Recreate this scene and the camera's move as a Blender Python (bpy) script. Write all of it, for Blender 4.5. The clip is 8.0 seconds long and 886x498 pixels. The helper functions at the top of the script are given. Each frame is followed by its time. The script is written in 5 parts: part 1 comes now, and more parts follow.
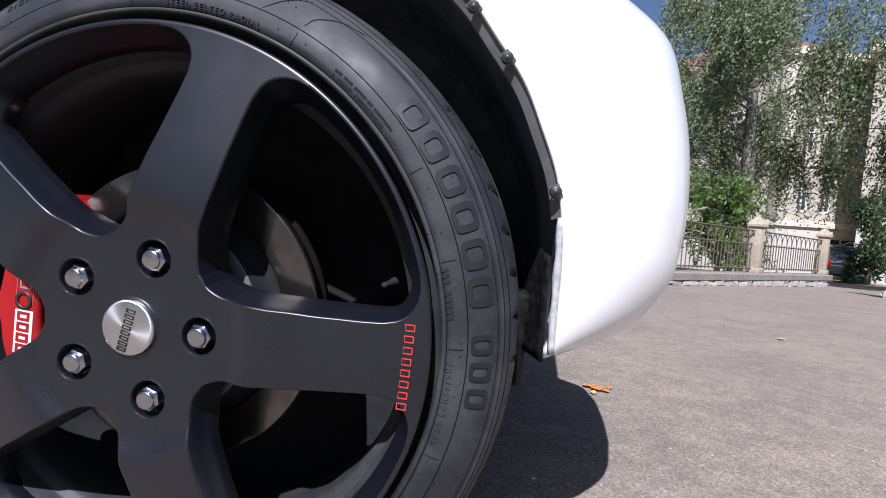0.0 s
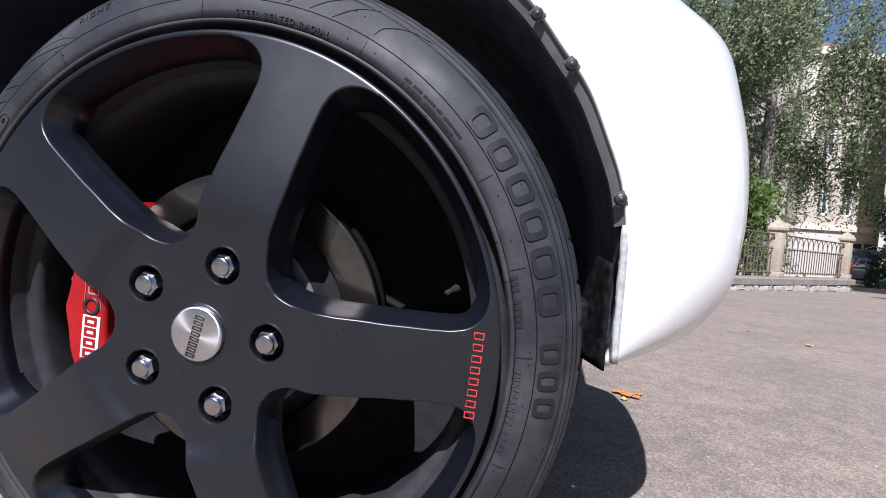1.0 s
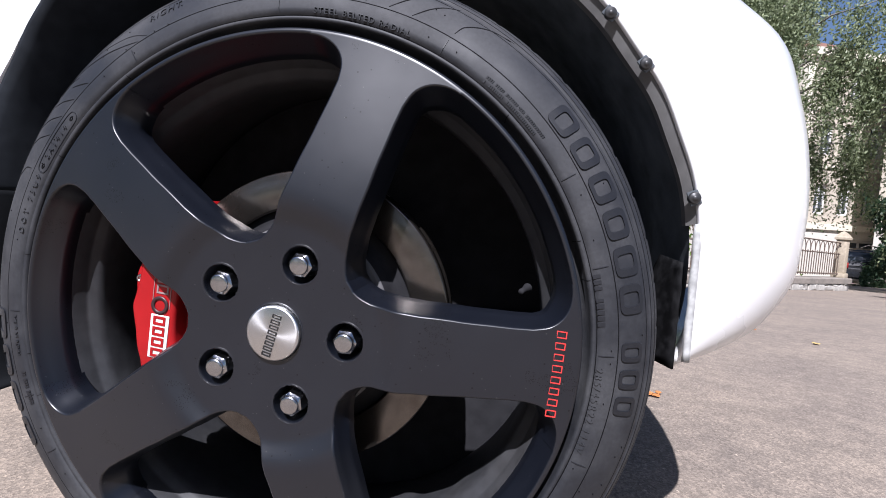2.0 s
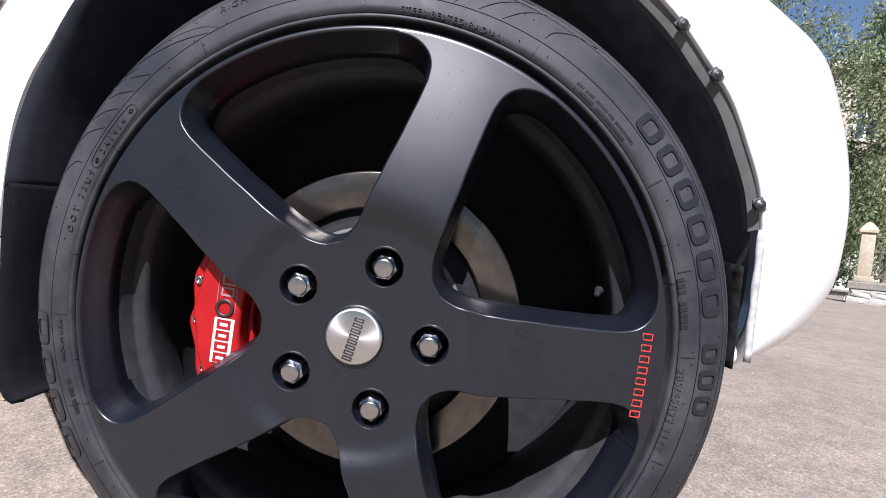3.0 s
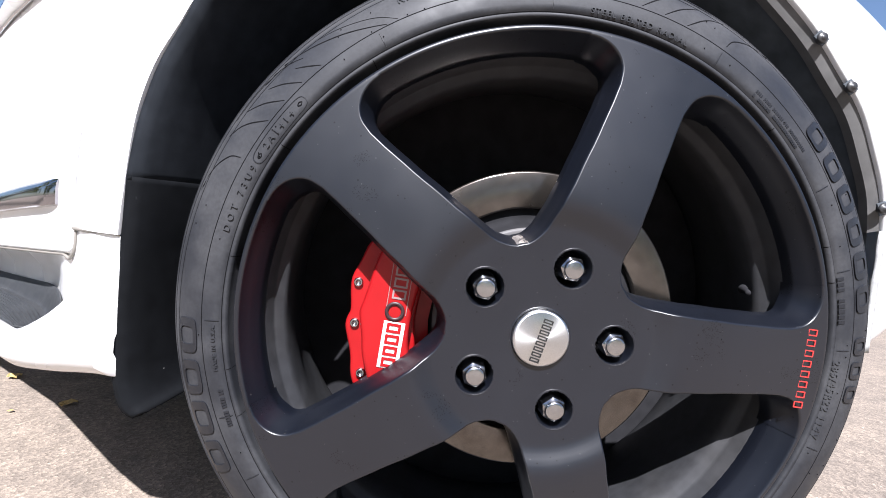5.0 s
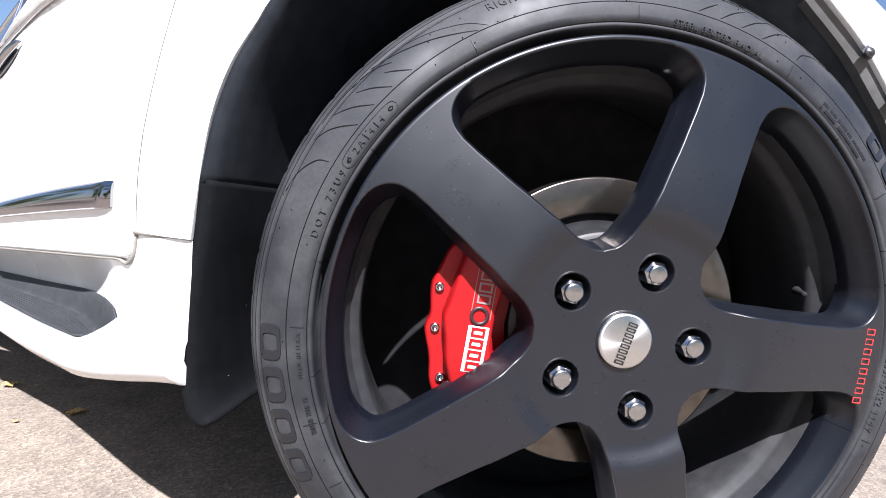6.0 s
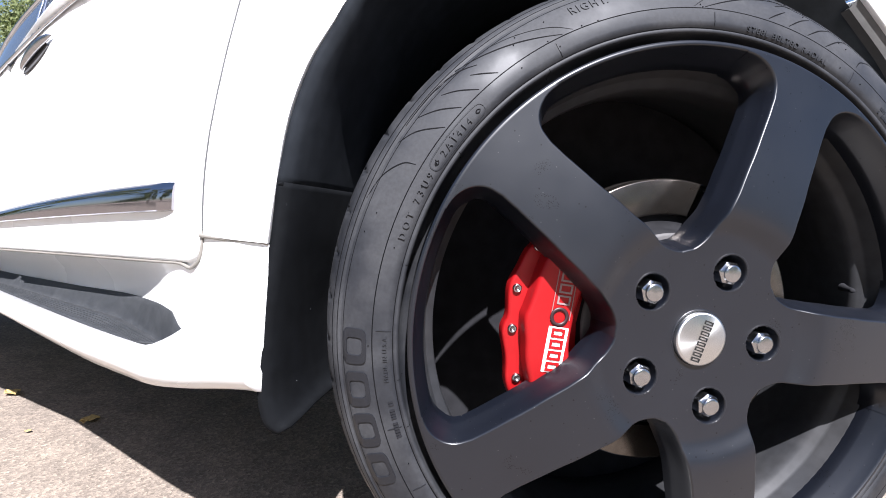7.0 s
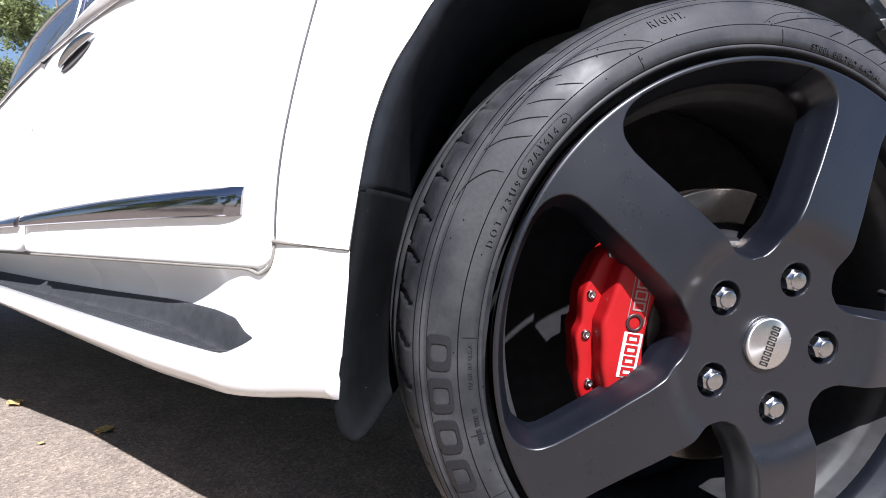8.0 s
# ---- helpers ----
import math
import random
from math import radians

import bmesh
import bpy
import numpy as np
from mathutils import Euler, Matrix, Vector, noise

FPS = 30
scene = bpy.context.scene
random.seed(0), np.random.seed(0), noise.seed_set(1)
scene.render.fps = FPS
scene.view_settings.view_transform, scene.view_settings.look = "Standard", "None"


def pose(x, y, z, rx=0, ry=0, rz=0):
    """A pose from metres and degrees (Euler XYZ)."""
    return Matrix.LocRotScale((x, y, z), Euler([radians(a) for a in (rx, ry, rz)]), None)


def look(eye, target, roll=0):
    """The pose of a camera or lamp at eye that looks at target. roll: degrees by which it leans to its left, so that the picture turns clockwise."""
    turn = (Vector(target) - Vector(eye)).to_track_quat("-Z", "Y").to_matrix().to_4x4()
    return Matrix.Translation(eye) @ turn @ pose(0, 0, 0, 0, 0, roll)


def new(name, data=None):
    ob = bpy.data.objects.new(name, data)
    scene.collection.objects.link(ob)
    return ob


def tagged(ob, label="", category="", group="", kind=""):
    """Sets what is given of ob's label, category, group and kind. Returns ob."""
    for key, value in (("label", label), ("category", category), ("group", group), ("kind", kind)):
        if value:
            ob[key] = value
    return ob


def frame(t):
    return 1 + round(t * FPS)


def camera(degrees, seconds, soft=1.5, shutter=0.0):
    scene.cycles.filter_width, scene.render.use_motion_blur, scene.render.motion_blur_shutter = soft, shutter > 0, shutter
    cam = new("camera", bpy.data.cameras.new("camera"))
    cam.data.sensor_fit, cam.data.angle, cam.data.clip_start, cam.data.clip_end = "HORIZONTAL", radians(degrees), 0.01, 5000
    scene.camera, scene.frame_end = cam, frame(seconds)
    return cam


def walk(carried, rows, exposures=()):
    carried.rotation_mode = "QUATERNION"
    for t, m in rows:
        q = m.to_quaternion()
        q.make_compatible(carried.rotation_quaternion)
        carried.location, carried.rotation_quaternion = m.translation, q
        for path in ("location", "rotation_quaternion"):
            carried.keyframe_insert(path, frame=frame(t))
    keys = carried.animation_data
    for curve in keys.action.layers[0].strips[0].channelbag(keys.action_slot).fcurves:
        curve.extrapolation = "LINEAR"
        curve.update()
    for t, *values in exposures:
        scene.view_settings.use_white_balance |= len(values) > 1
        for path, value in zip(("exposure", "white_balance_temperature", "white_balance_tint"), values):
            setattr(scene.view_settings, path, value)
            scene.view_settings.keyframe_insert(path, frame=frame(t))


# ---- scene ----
from math import cos, sin, pi, atan2, hypot, sqrt

cam = camera(85.0, 8.0, soft=0.97)


def aim(x, y, z, yaw, pitch, roll):
    a, b = radians(yaw), radians(pitch)
    ahead = Vector((-sin(a) * cos(b), cos(a) * cos(b), sin(b)))
    return look((x, y, z), Vector((x, y, z)) + ahead, roll)


ROWS = [
    (0, 0.4056, -0.3976, 0.5315, 11.53, -4.17, 3.65),
    (0.5, 0.3799, -0.4033, 0.5321, 12.20, -3.97, 3.41),
    (1, 0.3524, -0.4079, 0.5325, 13.02, -3.89, 3.62),
    (1.5, 0.3219, -0.4158, 0.5309, 13.63, -4.05, 3.55),
    (3, 0.1522, -0.4486, 0.5208, 8.23, -3.61, 4.38),
    (3.5, 0.1016, -0.4556, 0.5206, 7.00, -3.61, 4.70),
    (4, 0.0393, -0.4620, 0.5192, 5.10, -3.73, 4.25),
    (4.5, -0.0250, -0.4652, 0.5152, 3.39, -4.19, 4.36),
    (6, -0.2072, -0.4708, 0.5092, -1.89, -4.07, 4.97),
    (6.5, -0.2598, -0.4680, 0.5077, -3.29, -4.20, 4.47),
    (7, -0.3184, -0.4662, 0.5063, -4.96, -4.27, 4.76),
    (7.5, -0.3744, -0.4619, 0.5038, -6.49, -3.74, 5.24),
    (8, -0.4275, -0.4570, 0.4995, -7.81, -3.51, 5.18),
]
walk(cam, [(t, aim(*p)) for t, *p in ROWS], exposures=[(0, 0.72, 5600, 18), (1.5, 0.86, 5700, 18), (3, 1.08, 5800, 16), (4.5, 1.40, 5850, 15), (6, 1.58, 5850, 15), (7, 1.54, 5850, 15), (8, 1.26, 5850, 15.5)])

# ---- light: a clear midsummer sky, the sun high behind the camera ----
SUN_EL, SUN_AZ = 50.0, 0.5
world = bpy.data.worlds.new("sky")
scene.world = world
world.use_nodes = True
sky = world.node_tree.nodes.new("ShaderNodeTexSky")
sky.sky_type, sky.sun_disc = "NISHITA", False
sky.sun_elevation, sky.sun_rotation = radians(SUN_EL), radians(180 + SUN_AZ)
world.node_tree.links.new(sky.outputs[0], world.node_tree.nodes["Background"].inputs[0])
world.node_tree.nodes["Background"].inputs[1].default_value = 0.052
sun = new("sun", bpy.data.lights.new("sun", "SUN"))
sun.data.energy, sun.data.angle, sun.data.color = 5.0, radians(0.53), (1.0, 0.95, 0.88)
SUN_FROM = Vector((-sin(radians(SUN_AZ)) * cos(radians(SUN_EL)), -cos(radians(SUN_AZ)) * cos(radians(SUN_EL)), sin(radians(SUN_EL))))
sun.matrix_world = Matrix.Translation((-3, -6, 8)) @ SUN_FROM.to_track_quat("Z", "Y").to_matrix().to_4x4()


# ---- materials ----
def material(name, color, rough=0.5, metal=0.0, vary=0.12, scale=40.0, bump=0.0, bump_scale=400.0, coat=0.0, rough_vary=0.1, second=None, second_scale=6.0, second_amount=0.5, specular=0.5):
    m = bpy.data.materials.new(name)
    m.use_nodes = True
    nt = m.node_tree
    n, ln = nt.nodes, nt.links
    b = n["Principled BSDF"]
    b.inputs["Metallic"].default_value = metal
    b.inputs["Coat Weight"].default_value = coat
    b.inputs["Coat Roughness"].default_value = 0.04
    b.inputs["Specular IOR Level"].default_value = specular
    tc = n.new("ShaderNodeTexCoord")

    def noise_of(s, detail=6.0):
        t = n.new("ShaderNodeTexNoise")
        t.inputs["Scale"].default_value, t.inputs["Detail"].default_value = s, detail
        ln.new(tc.outputs["Object"], t.inputs["Vector"])
        return t

    fine, broad = noise_of(scale), noise_of(second_scale, 4.0)
    ramp = n.new("ShaderNodeMapRange")
    ramp.inputs["From Min"].default_value, ramp.inputs["From Max"].default_value = 0.3, 0.7
    ramp.inputs["To Min"].default_value, ramp.inputs["To Max"].default_value = 1 - vary, 1 + vary
    ln.new(fine.outputs["Fac"], ramp.inputs["Value"])
    mix = n.new("ShaderNodeMix")
    mix.data_type = "RGBA"
    mix.inputs["A"].default_value = (*color, 1)
    mix.inputs["B"].default_value = (*(second or color), 1)
    fac = n.new("ShaderNodeMapRange")
    fac.inputs["From Min"].default_value, fac.inputs["From Max"].default_value = 0.42, 0.68
    fac.inputs["To Max"].default_value = second_amount
    ln.new(broad.outputs["Fac"], fac.inputs["Value"])
    ln.new(fac.outputs[0], mix.inputs["Factor"])
    scaled = n.new("ShaderNodeVectorMath")
    scaled.operation = "SCALE"
    ln.new(mix.outputs["Result"], scaled.inputs[0])
    ln.new(ramp.outputs[0], scaled.inputs["Scale"])
    ln.new(scaled.outputs[0], b.inputs["Base Color"])
    rr = n.new("ShaderNodeMapRange")
    rr.inputs["From Min"].default_value, rr.inputs["From Max"].default_value = 0.3, 0.7
    rr.inputs["To Min"].default_value, rr.inputs["To Max"].default_value = max(rough - rough_vary * rough, 0.02), min(rough + rough_vary * rough, 1)
    ln.new(broad.outputs["Fac"], rr.inputs["Value"])
    ln.new(rr.outputs[0], b.inputs["Roughness"])
    if bump:
        t = noise_of(bump_scale, 4.0)
        bp = n.new("ShaderNodeBump")
        bp.inputs["Strength"].default_value, bp.inputs["Distance"].default_value = bump, 0.3 / bump_scale
        ln.new(t.outputs["Fac"], bp.inputs["Height"])
        ln.new(bp.outputs[0], b.inputs["Normal"])
    return m


M_PAINT = material("white_car_paint", (0.80, 0.80, 0.79), 0.28, vary=0.01, coat=0.6, second=(0.76, 0.75, 0.73), second_amount=0.3)
M_RIM = material("satin_black_rim", (0.0036, 0.0048, 0.0086), 0.36, vary=0.10, scale=900, bump=0.06, bump_scale=2500, second=(0.0046, 0.0060, 0.0102), second_scale=14, rough_vary=0.08, specular=0.70)


def add_specks(m, scale, size, dark, share, cluster=0.0):
    """Sparse dried water specks: dots of their own shape, darker and duller."""
    n, ln = m.node_tree.nodes, m.node_tree.links
    b = n["Principled BSDF"]
    tc = n.new("ShaderNodeTexCoord")
    vo = n.new("ShaderNodeTexVoronoi")
    vo.inputs["Scale"].default_value = scale
    ln.new(tc.outputs["Object"], vo.inputs["Vector"])
    dot = n.new("ShaderNodeMath")
    dot.operation = "LESS_THAN"
    dot.inputs[1].default_value = size
    ln.new(vo.outputs["Distance"], dot.inputs[0])
    sep = n.new("ShaderNodeSeparateColor")
    ln.new(vo.outputs["Color"], sep.inputs[0])
    pick = n.new("ShaderNodeMath")
    pick.operation = "LESS_THAN"
    pick.inputs[1].default_value = share
    ln.new(sep.outputs[0], pick.inputs[0])
    both = n.new("ShaderNodeMath")
    both.operation = "MULTIPLY"
    ln.new(dot.outputs[0], both.inputs[0])
    ln.new(pick.outputs[0], both.inputs[1])
    if cluster:
        cloud = n.new("ShaderNodeTexNoise")
        cloud.inputs["Scale"].default_value, cloud.inputs["Detail"].default_value = cluster, 2.0
        ln.new(tc.outputs["Object"], cloud.inputs["Vector"])
        there = n.new("ShaderNodeMath")
        there.operation = "GREATER_THAN"
        there.inputs[1].default_value = 0.645
        ln.new(cloud.outputs["Fac"], there.inputs[0])
        more = n.new("ShaderNodeMath")
        more.operation = "MULTIPLY"
        ln.new(both.outputs[0], more.inputs[0])
        ln.new(there.outputs[0], more.inputs[1])
        both = more
    mix = n.new("ShaderNodeMix")
    mix.data_type = "RGBA"
    src = b.inputs["Base Color"].links[0].from_socket
    ln.new(src, mix.inputs["A"])
    mix.inputs["B"].default_value = (*dark, 1)
    ln.new(both.outputs[0], mix.inputs["Factor"])
    ln.new(mix.outputs["Result"], b.inputs["Base Color"])
    if dark[0] < 0.01:
        dull = n.new("ShaderNodeMath")
        dull.operation = "MULTIPLY_ADD"
        ln.new(both.outputs[0], dull.inputs[0])
        level = b.inputs["Specular IOR Level"]
        dull.inputs[1].default_value = -0.26
        dull.inputs[2].default_value = level.default_value
        if level.links:
            ln.new(level.links[0].from_socket, dull.inputs[2])
        dull.use_clamp = True
        ln.new(dull.outputs[0], level)


add_specks(M_RIM, 150.0, 0.13, (0.0020, 0.0020, 0.0024), 0.16)
add_specks(M_RIM, 700.0, 0.36, (0.0022, 0.0022, 0.0027), 0.55, 19.0)
add_specks(M_RIM, 260.0, 0.14, (0.06, 0.06, 0.06), 0.05)
M_BARREL = material("dull_black_rim_barrel", (0.032, 0.033, 0.036), 0.5, vary=0.2, scale=60, second=(0.042, 0.041, 0.041), second_scale=12, specular=0.25)
M_RUBBER = material("tyre_rubber", (0.0145, 0.0157, 0.0194), 0.66, vary=0.16, scale=260, bump=0.10, bump_scale=2200, second=(0.044, 0.0446, 0.0472), second_scale=16, second_amount=0.75, rough_vary=0.25, specular=0.42)
# rubber darkened to stand for groove shade; nubs and dots share it
M_RUBBER_DARK = material("dark_rubber_and_groove_shade", (0.0035, 0.0035, 0.0042), 0.8, vary=0.1, specular=0.12)
M_LETTER = material("ribbed_tyre_rubber", (0.0100, 0.0108, 0.0138), 0.50, vary=0.12, scale=300, bump=0.25, bump_scale=1500, specular=0.4)
M_LINER = material("dusty_black_liner_plastic", (0.075, 0.084, 0.093), 0.85, vary=0.25, scale=30, specular=0.04, second=(0.12, 0.13, 0.14), second_scale=9, bump=0.15, bump_scale=300)
M_FLANGE = material("grey_dusty_flange", (0.095, 0.093, 0.090), 0.6, vary=0.15, scale=60, second=(0.072, 0.071, 0.069), second_scale=18)
# black for the painted shade behind wheel and hat, and for the valve
M_BLACK_SHADE = material("dull_black_and_shade", (0.022, 0.022, 0.024), 0.9, vary=0.2, specular=0.02)
M_STEEL = material("chrome_steel", (0.42, 0.42, 0.43), 0.22, metal=1.0, vary=0.08, scale=200)
M_CHROME = material("chrome_trim", (0.62, 0.63, 0.66), 0.05, metal=1.0, vary=0.03, scale=200, rough_vary=0.3)
M_DARKCHROME = material("smoked_chrome", (0.36, 0.35, 0.375), 0.07, metal=1.0, vary=0.04, scale=200, rough_vary=0.3)
M_BOLT = material("black_bolt", (0.028, 0.028, 0.029), 0.42, vary=0.2)
M_CAP = material("brushed_aluminium", (0.66, 0.66, 0.66), 0.33, metal=1.0, vary=0.14, scale=1500, bump=0.1, bump_scale=3000)
cap_nodes = M_CAP.node_tree.nodes
around = cap_nodes.new("ShaderNodeTangent")
around.direction_type, around.axis = "RADIAL", "Y"
M_CAP.node_tree.links.new(around.outputs[0], cap_nodes["Principled BSDF"].inputs["Tangent"])
cap_nodes["Principled BSDF"].inputs["Anisotropic"].default_value = 0.8
M_INK = material("black_ink", (0.012, 0.012, 0.012), 0.5, vary=0.05)
M_REDINK = material("red_ink", (0.55, 0.035, 0.03), 0.5, vary=0.15, scale=600)
M_CALIPER = material("red_caliper_paint", (0.29, 0.0062, 0.008), 0.38, vary=0.08, coat=0.0, second=(0.30, 0.006, 0.007), specular=0.3)
M_LABEL = material("white_label", (0.75, 0.73, 0.72), 0.5, vary=0.04)
M_DISC = material("brake_disc_iron", (0.145, 0.132, 0.120), 0.22, metal=0.93, vary=0.14, scale=90, second=(0.085, 0.068, 0.056), second_scale=24, second_amount=0.6, rough_vary=0.3)
M_HAT = material("grey_disc_hat", (0.105, 0.103, 0.105), 0.5, vary=0.12, scale=80, second=(0.085, 0.080, 0.077), second_scale=20, specular=0.3)
M_EMBLEM = material("dark_emblem_ink", (0.030, 0.012, 0.014), 0.45, vary=0.1)
M_PAD = material("black_rubber_tread", (0.030, 0.032, 0.035), 0.6, vary=0.15, scale=120, second=(0.042, 0.044, 0.047), second_scale=40, bump=0.1, bump_scale=900)
M_GAP = material("dusty_gap", (0.10, 0.095, 0.085), 0.8, vary=0.1)
M_SHUTLINE = material("grey_gap_shade_and_cup", (0.075, 0.075, 0.078), 0.7, vary=0.15)
M_SEAL = material("beige_gap_sealant", (0.22, 0.205, 0.18), 0.7, vary=0.15)


def glass(name, tint, rough=0.02):
    m = bpy.data.materials.new(name)
    m.use_nodes = True
    b = m.node_tree.nodes["Principled BSDF"]
    b.inputs["Base Color"].default_value = (*tint, 1)
    b.inputs["Roughness"].default_value = rough
    b.inputs["Transmission Weight"].default_value = 0.85
    b.inputs["IOR"].default_value = 1.45
    return m


M_GLASS = material("dark_tinted_glass", (0.05, 0.062, 0.085), 0.03, vary=0.05, specular=0.8)
M_LAMPGLASS = glass("headlight_plastic", (0.75, 0.80, 0.88), 0.08)


# ---- mesh helpers ----
def part(name, bm, mat, parent=None, label="", smooth=True, angle=35):
    me = bpy.data.meshes.new(name)
    if smooth:
        for f in bm.faces:
            f.smooth = True
        lim = radians(angle)
        for e in bm.edges:
            e.smooth = len(e.link_faces) != 2 or e.calc_face_angle(pi) < lim
    bm.to_mesh(me)
    bm.free()
    me.materials.append(mat)
    ob = new(name, me)
    ob.parent = parent
    if label:
        tagged(ob, label)
    return ob


def empty(name, label, category, group="", place=(0, 0, 0)):
    ob = new(name)
    ob.location = place
    ob.empty_display_size = 0.1
    return tagged(ob, label, category, group)


def sheet(rows, closed=False, flip=False):
    """A bmesh over rows of points."""
    bm = bmesh.new()
    vs = [[bm.verts.new(p) for p in r] for r in rows]
    w = len(rows[0])
    for i in range(len(rows) - 1):
        for j in range(w if closed else w - 1):
            q = [vs[i][j], vs[i][(j + 1) % w], vs[i + 1][(j + 1) % w], vs[i + 1][j]]
            bm.faces.new(q[::-1] if flip else q)
    return bm


def thick(bm, d):
    """Gives a sheet a thickness d against its normals."""
    bm.normal_update()
    old = list(bm.verts)
    back = {v: bm.verts.new(v.co - v.normal * d) for v in old}
    border = [e for e in bm.edges if len(e.link_faces) == 1]
    for f in list(bm.faces):
        bm.faces.new([back[v] for v in reversed(f.verts)])
    for e in border:
        a, b = e.link_loops[0].vert, e.link_loops[0].link_loop_next.vert
        bm.faces.new((b, a, back[a], back[b]))
    return bm


def lathe(profile, steps=160, a0=0.0, a1=2 * pi):
    """Turns (radius, depth) points round the local y axis."""
    full = abs(a1 - a0 - 2 * pi) < 1e-6
    count = steps if full else steps + 1
    rows = []
    for r, d in profile:
        rows.append([(r * cos(a0 + (a1 - a0) * k / steps), d, r * sin(a0 + (a1 - a0) * k / steps)) for k in range(count)])
    return sheet(rows, closed=full)


def add_box(bm, size, m=Matrix(), bevel=0.0, segments=2):
    r = bmesh.ops.create_cube(bm, size=1.0, matrix=m @ Matrix.Diagonal((*size, 1)))
    if bevel:
        es = list({e for v in r["verts"] for e in v.link_edges})
        bmesh.ops.bevel(bm, geom=es, offset=bevel, segments=segments, affect="EDGES", profile=0.5)
    return bm


def prism(outline, d0, d1, bevel=0.0):
    """A plate in the local x-z plane from depth d0 (front) to d1."""
    bm = bmesh.new()
    f = bm.faces.new([bm.verts.new((x, d0, z)) for x, z in outline])
    bm.normal_update()
    if f.normal.y > 0:
        f.normal_flip()
    r = bmesh.ops.extrude_face_region(bm, geom=[f])
    for v in r["geom"]:
        if isinstance(v, bmesh.types.BMVert):
            v.co.y = d1
    bmesh.ops.recalc_face_normals(bm, faces=bm.faces)
    if bevel:
        es = [e for e in bm.edges if abs(e.verts[0].co.y - d0) < 1e-6 and abs(e.verts[1].co.y - d0) < 1e-6]
        bmesh.ops.bevel(bm, geom=es, offset=bevel, segments=3, affect="EDGES", profile=0.5)
    return bm


def tube(points, r, sides=6):
    rows = []
    for i, p in enumerate(points):
        p = Vector(p)
        t = (Vector(points[min(i + 1, len(points) - 1)]) - Vector(points[max(i - 1, 0)])).normalized()
        a = t.cross(Vector((0.2, 0.9, 0.35))).normalized()
        b = t.cross(a)
        rr = r[i] if isinstance(r, (list, tuple)) else r
        rows.append([p + (a * cos(2 * pi * k / sides) + b * sin(2 * pi * k / sides)) * rr for k in range(sides)])
    return sheet(rows, closed=True)


def lerp_table(table, x):
    if x <= table[0][0]:
        return table[0][1]
    for (x0, y0), (x1, y1) in zip(table, table[1:]):
        if x <= x1:
            return y0 + (y1 - y0) * (x - x0) / (x1 - x0)
    return table[-1][1]


def smooth_line(points, count):
    """A Catmull-Rom curve through points, resampled evenly by count."""
    ps = [Vector(p) for p in points]
    ps = [ps[0] * 2 - ps[1]] + ps + [ps[-1] * 2 - ps[-2]]
    dense = []
    for i in range(1, len(ps) - 2):
        p0, p1, p2, p3 = ps[i - 1:i + 3]
        for k in range(24):
            t = k / 24
            dense.append(0.5 * ((2 * p1) + (p2 - p0) * t + (2 * p0 - 5 * p1 + 4 * p2 - p3) * t * t + (3 * p1 - p0 - 3 * p2 + p3) * t ** 3))
    dense.append(ps[-2])
    run = [0.0]
    for a, b in zip(dense, dense[1:]):
        run.append(run[-1] + (b - a).length)
    out, j = [], 0
    for k in range(count):
        d = run[-1] * k / (count - 1)
        while j < len(run) - 2 and run[j + 1] < d:
            j += 1
        span = run[j + 1] - run[j]
        out.append(dense[j].lerp(dense[j + 1], (d - run[j]) / span if span > 1e-9 else 0))
    return out


def ease(x):
    x = min(max(x, 0.0), 1.0)
    return x * x * (3 - 2 * x)


def text_mesh(words, size, depth=0.0, spacing=1.15):
    """Built-in letters as a bmesh in x-y, centred."""
    cu = bpy.data.curves.new("letters", "FONT")
    cu.body, cu.size, cu.align_x, cu.align_y, cu.resolution_u = words, size, "CENTER", "CENTER", 3
    cu.extrude = depth
    cu.space_character = spacing
    ob = bpy.data.objects.new("letters", cu)
    scene.collection.objects.link(ob)
    dg = bpy.context.evaluated_depsgraph_get()
    me = bpy.data.meshes.new_from_object(ob.evaluated_get(dg))
    bm = bmesh.new()
    bm.from_mesh(me)
    bpy.data.objects.remove(ob)
    bpy.data.meshes.remove(me)
    return bm


# ---- ground: one asphalt sheet, falling gently away beyond the car ----
def ground_z(x, y):
    return -0.057 * min(max(0.0, y - 0.6), 45.0)


